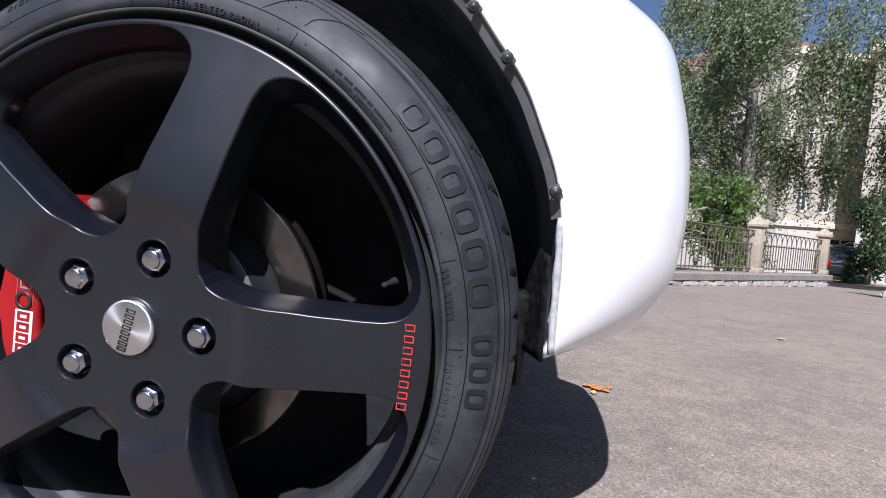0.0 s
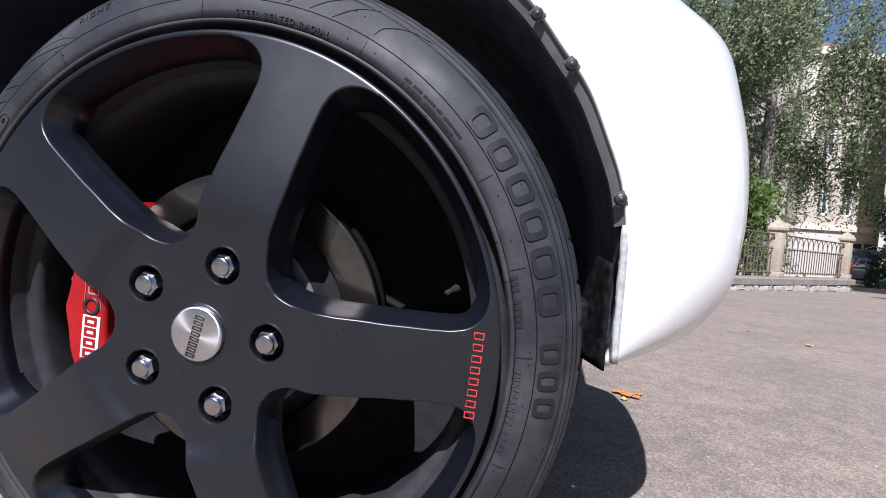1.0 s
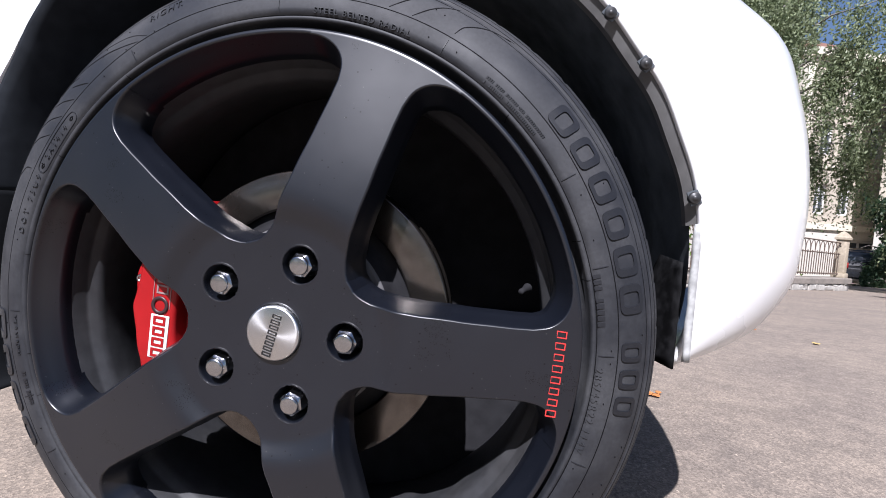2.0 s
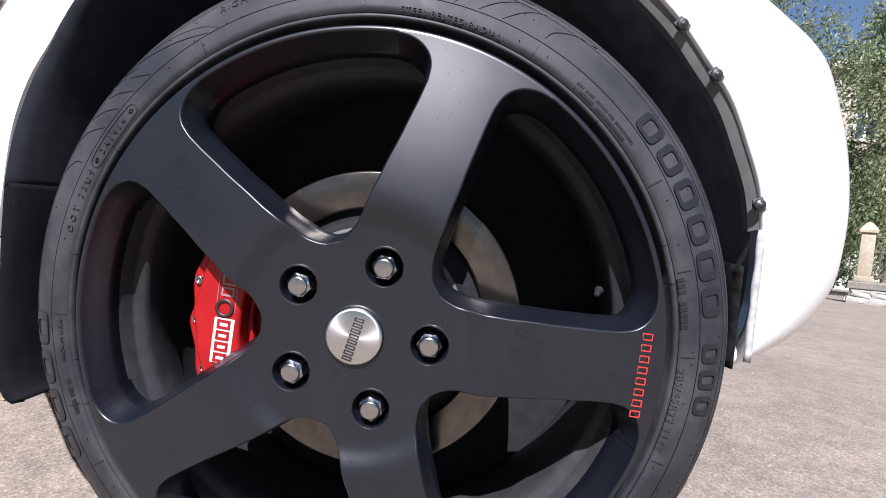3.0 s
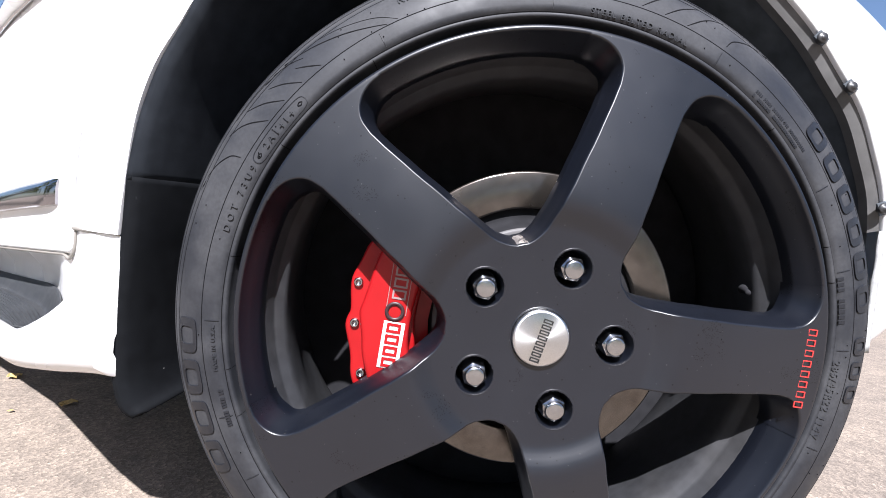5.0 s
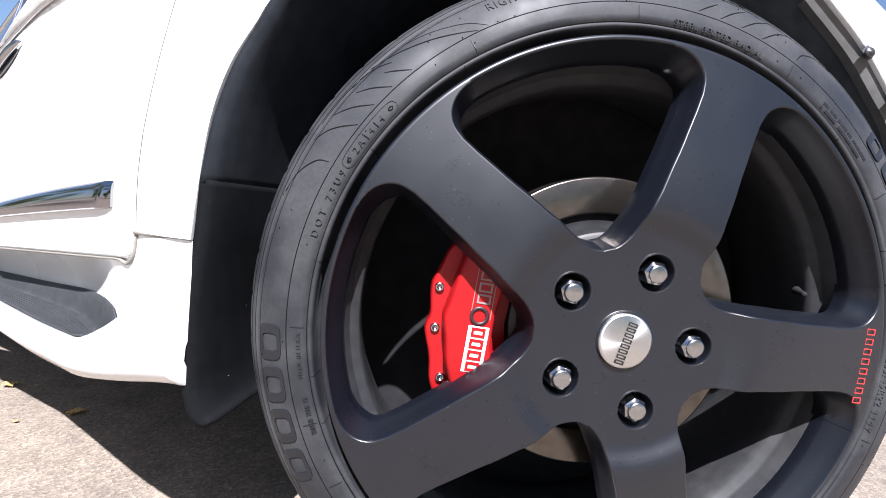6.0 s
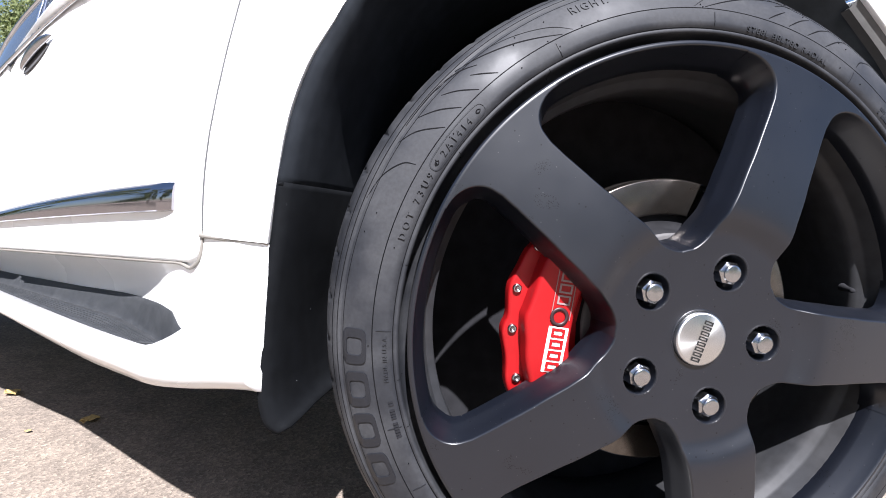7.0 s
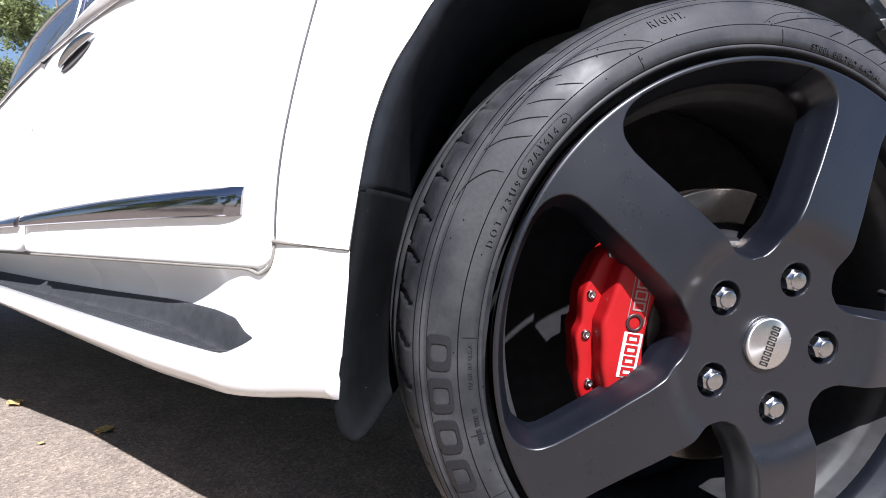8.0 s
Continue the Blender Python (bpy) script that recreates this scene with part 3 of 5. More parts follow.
marks_on_face("lettering_mark", M_INK, rim, (-0.0060, -0.0245), (0.0060, 0.0205), 8, 0.0100, -0.0100, 0.74, 0.0013, "black mark on the cap")


def tyre_blocks(first, last, radius, size, count, share=0.7, proud=0.0016, label=""):
    """Raised hollow oblongs standing for letters, bent along the sidewall from one angle to the other."""
    step = (last - first) / count
    for k in range(count):
        rows = []
        for fu, fv, lift in ((1.0, 1.0, -0.0006), (0.97, 0.98, proud), (0.50, 0.66, proud), (0.46, 0.63, -0.0006)):
            row = []
            for j in range(40):
                th = 2 * pi * j / 40
                cu, sv = cos(th), sin(th)
                u, v = fu * (abs(cu) ** 0.45) * (1 if cu > 0 else -1), fv * (abs(sv) ** 0.45) * (1 if sv > 0 else -1)
                a = radians(first + step * (k + 0.5 + share * u / 2))
                r = radius + size * v / 2
                row.append((r * cos(a), tyre_depth(r) - lift, r * sin(a)))
            rows.append(row)
        bm = sheet(rows, closed=True)
        bmesh.ops.recalc_face_normals(bm, faces=bm.faces)
        part("sidewall_mark", bm, M_LETTER, rim, label, angle=50)


def sidewall_line(path, width=0.0013, mat=None, lift=0.0003, name="sidewall_groove_shade"):
    """A thin line along the sidewall through (angle, radius) points."""
    pts = smooth_line([Vector((a, r * 1000, 0)) for a, r in path], max(8, len(path) * 6))
    rows = []
    for i, p in enumerate(pts):
        q0, q1 = pts[max(i - 1, 0)], pts[min(i + 1, len(pts) - 1)]
        ta, tr = radians(q1.x - q0.x) * p.y / 1000, (q1.y - q0.y) / 1000
        n = hypot(ta, tr) or 1
        na, nr = -tr / n, ta / n
        w = width * (0.4 + 0.6 * sin(pi * (i + 0.5) / len(pts)))
        row = []
        for o, up in ((-0.5, -0.0003), (-0.3, lift), (0.3, lift), (0.5, -0.0003)):
            r = p.y / 1000 + nr * w * o
            a = radians(p.x) + na * w * o / r
            row.append((r * cos(a), tyre_depth(r) - up, r * sin(a)))
        rows.append(row)
    bm = sheet(rows)
    bmesh.ops.recalc_face_normals(bm, faces=bm.faces)
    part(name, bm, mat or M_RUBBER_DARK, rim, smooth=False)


def tyre_text(words, angle, radius, size, mat, outward=True, proud=0.0007, spacing=1.15):
    """Raised letters bent round the sidewall."""
    bm = text_mesh(words, size, 0.0004, spacing)
    bmesh.ops.subdivide_edges(bm, edges=[e for e in bm.edges if e.calc_length() > size * 0.5], cuts=2)
    for v in bm.verts:
        x, y, z = v.co
        r = radius + (y if outward else -y)
        a = radians(angle) - (x if outward else -x) / radius
        v.co = (r * cos(a), tyre_depth(r) - proud - z, r * sin(a))
    bmesh.ops.recalc_face_normals(bm, faces=bm.faces)
    return part("sidewall_lettering", bm, mat, rim, "small raised sidewall letters", smooth=False)


def sidewall_ring(radius, width, mat, lift):
    """A fine ring laid on the sidewall, a groove's shade given by its colour."""
    prof = [(radius - width / 2, 0.0003), (radius - width * 0.3, -lift), (radius + width * 0.3, -lift), (radius + width / 2, 0.0003)]
    part("sidewall_ring", lathe([(r, tyre_depth(r) + d) for r, d in prof], 200), mat, rim)


# groove rings: near-black colour in place of shade
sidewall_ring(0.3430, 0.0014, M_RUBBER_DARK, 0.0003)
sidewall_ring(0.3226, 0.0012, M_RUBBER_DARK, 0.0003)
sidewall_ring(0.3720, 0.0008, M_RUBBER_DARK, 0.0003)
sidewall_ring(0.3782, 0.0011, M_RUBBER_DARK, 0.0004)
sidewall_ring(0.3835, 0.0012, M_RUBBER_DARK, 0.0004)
tyre_blocks(42.6, 7.0, 0.3572, 0.0235, 6, 0.80, label="raised dark rubber mark on the sidewall")
tyre_blocks(3.8, -9.3, 0.3568, 0.0215, 3, 0.72, label="raised dark rubber mark on the sidewall")
tyre_blocks(-178.7, -150.2, 0.3605, 0.0235, 4, 0.84, label="raised dark rubber mark on the sidewall")
# curved fin grooves at the upper left and, mirrored, at the upper right, their shade painted as near-black strips
FINS = [
    [(133.6, 0.3461), (135.4, 0.3545), (137.1, 0.3622)],
    [(137.8, 0.3460), (140.4, 0.3602), (142.4, 0.3684)],
    [(141.9, 0.3459), (144.6, 0.3612), (147.2, 0.3717)],
    [(146.1, 0.3454), (149.2, 0.3647), (152.0, 0.3736)],
    [(153.7, 0.3483), (154.6, 0.3600), (157.7, 0.3715), (161.7, 0.3762)],
    [(121.0, 0.3446), (128.2, 0.3597), (134.0, 0.3700), (138.0, 0.3755)],
    [(135.1, 0.3655), (138.0, 0.3730), (142.2, 0.3762), (149.3, 0.3766)],
    [(119.0, 0.3450), (122.0, 0.3560), (127.0, 0.3660), (132.0, 0.3725)]]
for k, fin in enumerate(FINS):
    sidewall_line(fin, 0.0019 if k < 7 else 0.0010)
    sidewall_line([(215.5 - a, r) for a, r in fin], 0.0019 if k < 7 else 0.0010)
for a in (122.8, 92.8, 62.0, 31.6, 15.8, 0.9, -18.5, -178.0, -160.4, -148.3):
    sidewall_line([(a, 0.3245), (a, 0.3310), (a, 0.3395)], 0.0011, M_LETTER, 0.0007, "sidewall_rib")
# short lines near the bead, also in the groove-shade colour
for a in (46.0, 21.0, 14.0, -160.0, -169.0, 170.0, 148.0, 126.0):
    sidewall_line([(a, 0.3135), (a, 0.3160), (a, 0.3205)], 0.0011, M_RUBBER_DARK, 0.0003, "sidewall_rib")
# small moulding nubs
rng = random.Random(5)
nub_mesh = None
for k in range(70):
    a, r = rng.uniform(0, 2 * pi), rng.choice((0.3300, 0.3345, 0.3450, 0.3610, 0.3660)) + rng.uniform(-0.002, 0.002)
    if nub_mesh is None:
        nub = part("moulding_nub", lathe([(0.0001, -0.0010), (0.0005, -0.0009), (0.0007, 0.0003)], 8), M_RUBBER_DARK, rim)
        nub_mesh = nub.data
    else:
        nub = new("moulding_nub", nub_mesh)
        nub.parent = rim
    nub.matrix_local = pose(r * cos(a), tyre_depth(r), r * sin(a))
tyre_text("STEEL BELTED RADIAL", 77.2, 0.3275, 0.0085, M_RUBBER, spacing=1.25)
tyre_text("RIGHT", 114.7, 0.3630, 0.0120, M_RUBBER, spacing=1.25)
tyre_text("DOT 73U9", 159.8, 0.3310, 0.0098, M_RUBBER, proud=0.0011, spacing=1.75)
tyre_text("2A1414", 146.2, 0.3318, 0.0095, M_RUBBER, proud=0.0011, spacing=1.6)
sidewall_line([(139.2, 0.3318), (139.7, 0.3368), (142.0, 0.3384), (150.2, 0.3384), (152.5, 0.3368), (153.0, 0.3318), (152.5, 0.3269), (150.2, 0.3254), (142.0, 0.3254), (139.7, 0.3269), (139.2, 0.3318)], 0.0014, M_LETTER, 0.0006, "sidewall_rib")
for a in (140.5, 151.7):
    sidewall_line([(a - 0.5, 0.3318), (a, 0.3334), (a + 0.5, 0.3318), (a, 0.3302), (a - 0.5, 0.3318)], 0.0016, M_RUBBER_DARK, 0.0006, "sidewall_rib")
tyre_text("MADE IN U.S.A.", -173.1, 0.3305, 0.0062, M_RUBBER, spacing=1.15)
tyre_text("285/45R22 114V", -8.8, 0.3262, 0.0105, M_RUBBER, spacing=1.25)

def tiny_marks(first, last, radius, size, count, seed):
    """A line of tiny raised oblongs round the sidewall, standing for small print."""
    rng = random.Random(seed)
    bm = bmesh.new()
    for k in range(count):
        if rng.random() < 0.14:
            continue
        a = radians(first + (last - first) * (k + 0.5) / count)
        w = abs(radians(last - first)) * radius / count * rng.uniform(0.5, 0.75)
        add_box(bm, (w, 0.0010, size), Matrix.Translation((radius * cos(a), tyre_depth(radius) - 0.0002, radius * sin(a))) @ pose(0, 0, 0, 0, 90 - degrees_of(a), 0))
    return part("sidewall_print", bm, M_LETTER, rim, "tiny raised sidewall print", smooth=False)


tiny_marks(53.6, 39.2, 0.3318, 0.0030, 36, 1)
tiny_marks(53.2, 40.6, 0.3268, 0.0030, 31, 2)
tiny_marks(15.0, 5.8, 0.3268, 0.0070, 9, 3)
tiny_marks(-165.5, -158.5, 0.3300, 0.0050, 14, 4)

# ---- body: front bumper and fender ahead of the wheel ----
ARCH_RIGHT = [(0.246, 0.133, 0.829), (0.309, 0.133, 0.769), (0.347, 0.131, 0.719), (0.377, 0.130, 0.676), (0.399, 0.131, 0.628), (0.4175, 0.133, 0.581), (0.4270, 0.136, 0.532), (0.4310, 0.139, 0.480), (0.4290, 0.145, 0.429), (0.4220, 0.154, 0.392), (0.4147, 0.160, 0.3773)]
NOSE = [(0.400, 0.330, 0.915), (0.440, 0.305, 0.872), (0.488, 0.293, 0.827), (0.540, 0.285, 0.772), (0.560, 0.270, 0.696), (0.571, 0.262, 0.632), (0.574, 0.255, 0.568), (0.570, 0.250, 0.516), (0.559, 0.243, 0.467), (0.523, 0.227, 0.419), (0.472, 0.196, 0.392), (0.418, 0.166, 0.3760)]
N_ROWS = 48
arch_r, nose = smooth_line(ARCH_RIGHT, N_ROWS), smooth_line(NOSE, N_ROWS)
rows = []
for i, (a, s) in enumerate(zip(arch_r, nose)):
    t = i / (N_ROWS - 1)
    q = Vector((a.x * 0.30 + s.x * 0.70, a.y - 0.006 + 0.18 * (s.y - a.y), (a.z + s.z) / 2))
    c = s + Vector((0.030, 0.34, 0.02))
    row = [a + Vector((-0.0012, 0.0075, 0)), a + Vector((-0.0008, 0.004, 0)), a + Vector((-0.0003, 0.0012, 0))]
    for k in range(15):
        u = k / 14
        row.append(a * (1 - u) ** 2 + q * 2 * u * (1 - u) + s * u * u)
    d = (s - q).normalized()
    for u in (0.1, 0.25, 0.5, 0.75, 1.0):
        mid = s + d * 0.10
        row.append(s * (1 - u) ** 2 + mid * 2 * u * (1 - u) + c * u * u)
    rows.append(row)
part("bumper", thick(sheet(rows), 0.003), M_PAINT, car, "glossy white front bumper corner", angle=50)

# grey return flange inside the arch with its fixing tabs
rows = []
for i, a in enumerate(arch_r[:int(N_ROWS * 0.70)]):
    to_hub = (HUB - a)
    to_hub.y = 0
    to_hub.normalize()
    w = 0.0165 - 0.004 * i / N_ROWS
    rows.append([a + Vector((0, 0.003, 0)), a + to_hub * (w * 0.5) + Vector((0, 0.006, 0)), a + to_hub * w + Vector((0, 0.010, 0)), a + to_hub * (w + 0.001) + Vector((0, 0.022, 0))])
part("arch_flange", thick(sheet(rows), 0.002), M_FLANGE, car, "dusty grey arch flange", angle=40)


def fixing(place, radius=0.0066, tab=0.012, label="black bolt on a plastic tab"):
    bm = bmesh.new()
    add_box(bm, (tab, 0.003, tab * 1.3), bevel=0.0012)
    t = part("fixing_tab", bm, M_LINER, car, label)
    to = Vector(place) - HUB
    t.matrix_local = pose(place[0], place[1], place[2], 0, -degrees_of(atan2(to.z, to.x)), 4)
    b = part("bolt", lathe([(0.0001, -0.0050), (radius * 0.42, -0.0048), (radius * 0.45, -0.0040), (radius * 0.8, -0.0042), (radius, -0.0020), (radius, 0.002)], 24), M_BOLT, t)
    return t


for p in ((0.315, 0.1285, 0.753), (0.3548, 0.1267, 0.6993), (0.4155, 0.1314, 0.5621)):
    fixing(p)
# dented metal edge below the lowest bolt and the greyish splash piece behind it
rows = [[(0.4205 + 0.0007 * sin(z * 130), 0.1375, z), (0.4230, 0.1358, z), (0.4275, 0.1362, z)] for z in [0.535 - 0.15 * k / 14 for k in range(15)]]
part("edge_strip", thick(sheet(rows), 0.0015), material("scuffed_pale_metal", (0.38, 0.385, 0.375), 0.45, vary=0.25, scale=120), car, "scuffed grey metal edge strip")
M_SPLASH = material("mottled_splash_plastic", (0.0022, 0.0022, 0.0026), 0.7, vary=0.3, scale=60, specular=0.15, second=(0.011, 0.011, 0.012), second_scale=75, second_amount=0.9)
rows = [[(0.416 - (0.034 - 0.024 * (i / 12) ** 2) * j / 6, 0.150 + 0.06 * j / 6, 0.372 + 0.12 * i / 12 + 0.004 * j / 6) for j in range(7)] for i in range(13)]
part("splash_panel", thick(sheet(rows), 0.003), M_SPLASH, car, "mottled grey splash panel")
bm = bmesh.new()
add_box(bm, (0.022, 0.03, 0.12), bevel=0.008, segments=3)
part("bracket", bm, M_SPLASH, car, "grey bracket behind the tyre").matrix_local = pose(0.385, 0.20, 0.385, 4, 3, 0)

# hidden plate added so the ground shadow has no lit gap
bm = bmesh.new()
add_box(bm, (0.24, 0.55, 0.03), pose(0.29, 0.52, 0.375), bevel=0.006)
part("shadow_filler_plate", bm, M_LINER, car, "unseen black plate added to fill the nose's shadow")

# ---- body behind the wheel ----
P0 = Vector((-0.5374, 0.0901, 0.0))
H = Vector((-0.85717, 0.51504, 0.0))
OUT = Vector((-0.51504, -0.85717, 0.0))


def side(s, z, o=0.0):
    """A place on the car's flank: s metres back from the door gap, height z, o metres outwards."""
    return P0 + H * s + OUT * o + Vector((0, 0, z))


ARCH_LEFT = [(-0.4560, 0.0430, 0.4600), (-0.4530, 0.0440, 0.500), (-0.4445, 0.0470, 0.584), (-0.4290, 0.0520, 0.645), (-0.4070, 0.0580, 0.692), (-0.3850, 0.0620, 0.733), (-0.330, 0.070, 0.800), (-0.21, 0.088, 0.872), (0.0, 0.104, 0.910), (0.15, 0.124, 0.886), (0.246, 0.133, 0.830)]
def flank_bow(z):
    """How far the flank bows outwards at a height."""
    return lerp_table([(0.46, 0.0050), (0.52, 0.0045), (0.57, 0.0015), (0.62, -0.0045), (0.67, -0.012), (0.73, -0.023), (0.80, -0.040), (0.90, -0.070), (1.0, -0.105)], z)


GAP = [(0.000, 0.4600), (0.0020, 0.486), (0.0024, 0.540), (0.0000, 0.590), (-0.0040, 0.650), (-0.0100, 0.725), (-0.019, 0.80), (-0.034, 0.90), (-0.050, 0.98)]
gap_world = [side(s, z, 0.0) for s, z in GAP]
outer = smooth_line(gap_world + [Vector((-0.30, 0.12, 1.06)), Vector((0.0, 0.20, 1.08)), Vector((0.25, 0.30, 1.02)), Vector((0.440, 0.410, 0.945))], 70)
arch_l = smooth_line(ARCH_LEFT, 70)


def gap_lean(z):
    return lerp_table([(b, a) for a, b in GAP], z)


outer = [side(gap_lean(p.z) - 0.0044, p.z, flank_bow(p.z) - 0.001) if p.z < 0.98 and p.x < -0.3 else p for p in outer]
rows = []
for a, o in zip(arch_l, outer):
    to_hub = HUB - a
    to_hub.y = 0
    to_hub.normalize()
    row = [a + to_hub * 0.0016 + Vector((0, 0.007, 0)), a + to_hub * 0.0012 + Vector((0, 0.003, 0)), a + to_hub * 0.0004]
    for k in range(13):
        u = k / 12
        p = a.lerp(o, u) + Vector((-0.12, -0.99, 0)) * 0.006 * sin(pi * u)
        row.append(p)
    row += [o - OUT * 0.002 + H * 0.0006, o - OUT * 0.012 + H * 0.0008]
    rows.append(row)
part("front_fender", thick(sheet(rows, flip=True), 0.0025), M_PAINT, car, "glossy white front fender", angle=50)


# arch liner: dark shell running inwards from the arch's edge
rows = []
edge_line = [Vector((-0.430, 0.075, 0.26)), Vector((-0.448, 0.060, 0.36))] + arch_l[::2] + arch_r[4:-2:2]
for a in edge_line:
    to_hub = HUB - a
    to_hub.y = 0
    to_hub.normalize()
    b = a + to_hub * 0.0045
    rows.append([b + to_hub * 0.003 + WN * 0.016, b + to_hub * 0.005 + WN * 0.03, b + to_hub * 0.010 + WN * 0.10, b + to_hub * 0.012 + WN * 0.22, b + to_hub * 0.030 + WN * 0.36, b + to_hub * 0.20 + WN * 0.40, HUB + (b - HUB) * 0.15 + WN * 0.42])
part("wheel_arch_liner", sheet(rows), M_LINER, car, "black plastic wheel arch liner", angle=60)

# door: skin with rolled edges, lower sill fold, chrome moulding, handle and window
def belt(s):
    return lerp_table([(0.0, 0.868), (0.3294, 0.7632), (0.3865, 0.7323), (0.4220, 0.7105), (0.4771, 0.6762), (0.5229, 0.6435), (0.5596, 0.6130), (0.70, 0.520), (1.8, 0.20)], s)


def sill_edge(s):
    return 0.4270 - 0.070 * s


def door_skin(s0, s1, name, label, follow=False):
    rows = []
    ns = 44
    for i in range(ns + 1):
        s_mid = s0 + (s1 - s0) * (i / ns) ** 1.8
        z0, z1 = sill_edge(s_mid), belt(s_mid)

        def side_(z, o):
            lean = gap_lean(z) if follow else 0.0
            return side(s_mid + lean * (1 - (i / ns) ** 1.8), z, o)

        z0 += 0.020 * (1 - sqrt(1 - (1 - min(1.0, (s_mid - s0) / 0.022)) ** 2))
        row = [side_(z0 + 0.006, -0.022), side_(z0, -0.006), side_(z0 + 0.001, 0.0005), side_(z0 + 0.004, 0.004), side_(z0 + 0.012, 0.0055)]
        for k in range(1, 15):
            z = z0 + 0.012 + (z1 - z0 - 0.012) * k / 14
            u = k / 14
            row.append(side_(z, flank_bow(z)))
        row.append(side_(z1 + 0.004, -0.012))
        if i == 0:
            row = [p + OUT * -0.004 for p in row]
        elif i == ns:
            row = [p + OUT * -0.003 for p in row]
        rows.append(row)
    return part(name, thick(sheet(rows), 0.003), M_PAINT, car, label, angle=45)


door = door_skin(0.0012, 0.4700, "front_door", "white front door with chrome moulding and handle", True)
rear_door = door_skin(0.4730, 1.7, "rear_door", "white rear door with chrome moulding")
# dark gap behind the door shuts, closing the cabin side
rows = []
for s in (-0.010, 0.1, 0.2, 0.3, 0.4, 0.5, 0.7, 1.2, 1.75):
    z0, z1 = sill_edge(max(s, 0.0)) + (0.042 if s < 0 else 0.012 if s < 0.35 else -0.004), belt(max(s, 0.0)) - 0.012
    rows.append([side(s + gap_lean(z0 + (z1 - z0) * k / 10) * (1 if s < 0.05 else 0), z0 + (z1 - z0) * k / 10, flank_bow(z0 + (z1 - z0) * k / 10) - 0.016) for k in range(11)])
part("door_shut", thick(sheet(rows), 0.004), M_GAP, car, "dark door shut line")
# dusty rubber seal that shows along the door's front and lower edge, and the sealed seam under the fender
path = [(gap_lean(z) - 0.0004, z, flank_bow(z) - 0.0035) for z in (0.475, 0.470, 0.465)]
path += [(-0.0008, 0.452, 0.0025), (0.0008, 0.440, 0.002), (0.0045, 0.4305, 0.002), (0.0110, 0.4245, 0.002), (0.020, 0.4205, 0.001)]
path += [(s, sill_edge(s) - 0.0004, 0.000) for s in (0.04, 0.08, 0.14, 0.22, 0.30, 0.38, 0.455)]
line = smooth_line([side(a, b, c) for a, b, c in path], 90)
part("door_seal", tube(line, [0.0011 + 0.0011 * ease(k / 12) for k in range(90)], 8), M_SEAL, door, "dusty beige rubber seal")
# upper seal, its darker grey standing for shade deep in the gap
line = [side(gap_lean(z) - 0.0008, z, flank_bow(z) - 0.0032) for z in [0.465 + 0.51 * k / 40 for k in range(41)]]
part("upper_door_seal", tube(line, 0.0012, 8), M_SHUTLINE, door, "rubber seal in the door gap, shade put in its grey")
line = [side(-0.0935 + 0.0935 * k / 12, 0.4592, -0.0065 + 0.0105 * ease(k / 7)) for k in range(13)]
part("fender_seam", tube(line, 0.0024, 8), M_SEAL, car, "dusty beige body seam")


def moulding(s0, s1, parent, blunt=True):
    """A chrome strip whose section is a flat-faced wedge."""
    rows = []
    n = 40
    for i in range(n + 1):
        u = i / n
        s = s0 + (s1 - s0) * u
        lo = 0.4870 - 0.100 * s - 0.033 * s * s
        hi = 0.5212 - 0.098 * s - 0.112 * s * s
        end = 1.0
        if blunt and i < 4:
            end = (0.35, 0.75, 0.92, 0.99)[i]
        mid, half = (lo + hi) / 2, (hi - lo) / 2 * (0.9 + 0.1 * end)
        lift = 0.0085 * end
        lo, hi = mid - half, mid + half
        base = 0.0050
        rows.append([side(s, lo, base), side(s, lo + 0.0006, base + lift * 0.85), side(s, lo + 0.0018, base + lift * 0.98), side(s, mid - half * 0.3, base + lift), side(s, hi - 0.0120, base + lift * 0.99), side(s, hi - 0.0050, base + lift * 0.66), side(s, hi, base)])
    bm = sheet(rows)
    bm.faces.new([v for v in list(bm.verts)[:7]])
    bmesh.ops.recalc_face_normals(bm, faces=bm.faces)
    return part("chrome_moulding", bm, M_DARKCHROME, parent, "polished chrome side moulding", angle=35)


moulding(0.0455, 0.4660, door)
moulding(0.4780, 1.0, rear_door, False)

# handle: a bowed grip over its dished cup
def handle_place(u, dz, o):
    z = 0.667 + 0.045 * u + 0.003 * sin(pi * u) + dz
    return side(0.420 - 0.060 * u, z, flank_bow(z) + o)


rows = []
for i in range(25):
    u = i / 24
    c = handle_place(u, 0.0, 0.004 + 0.004 * sin(pi * u) ** 0.6)
    r = 0.0085 * max(0.12, sin(pi * min(1.0, 0.06 + 0.94 * u)) ** 0.45)
    rows.append([c + Vector((0, 0, 1)) * r * sin(a) + OUT * r * cos(a) * 0.6 for a in [2 * pi * k / 16 for k in range(16)]])
part("door_handle", sheet(rows, closed=True, flip=True), M_STEEL, door, "chrome door handle")
rows = []
for i in range(13):
    u = i / 12
    half = 0.0125 * max(0.05, sin(pi * u)) ** 0.5
    rows.append([handle_place(0.05 + 0.80 * u, -0.0085 + half * v, 0.0016 - 0.0010 * (1 - v * v)) for v in [k / 4 - 1 for k in range(9)]])
part("handle_cup", thick(sheet(rows), 0.001), M_SHUTLINE, door, "dark dished cup behind the handle")

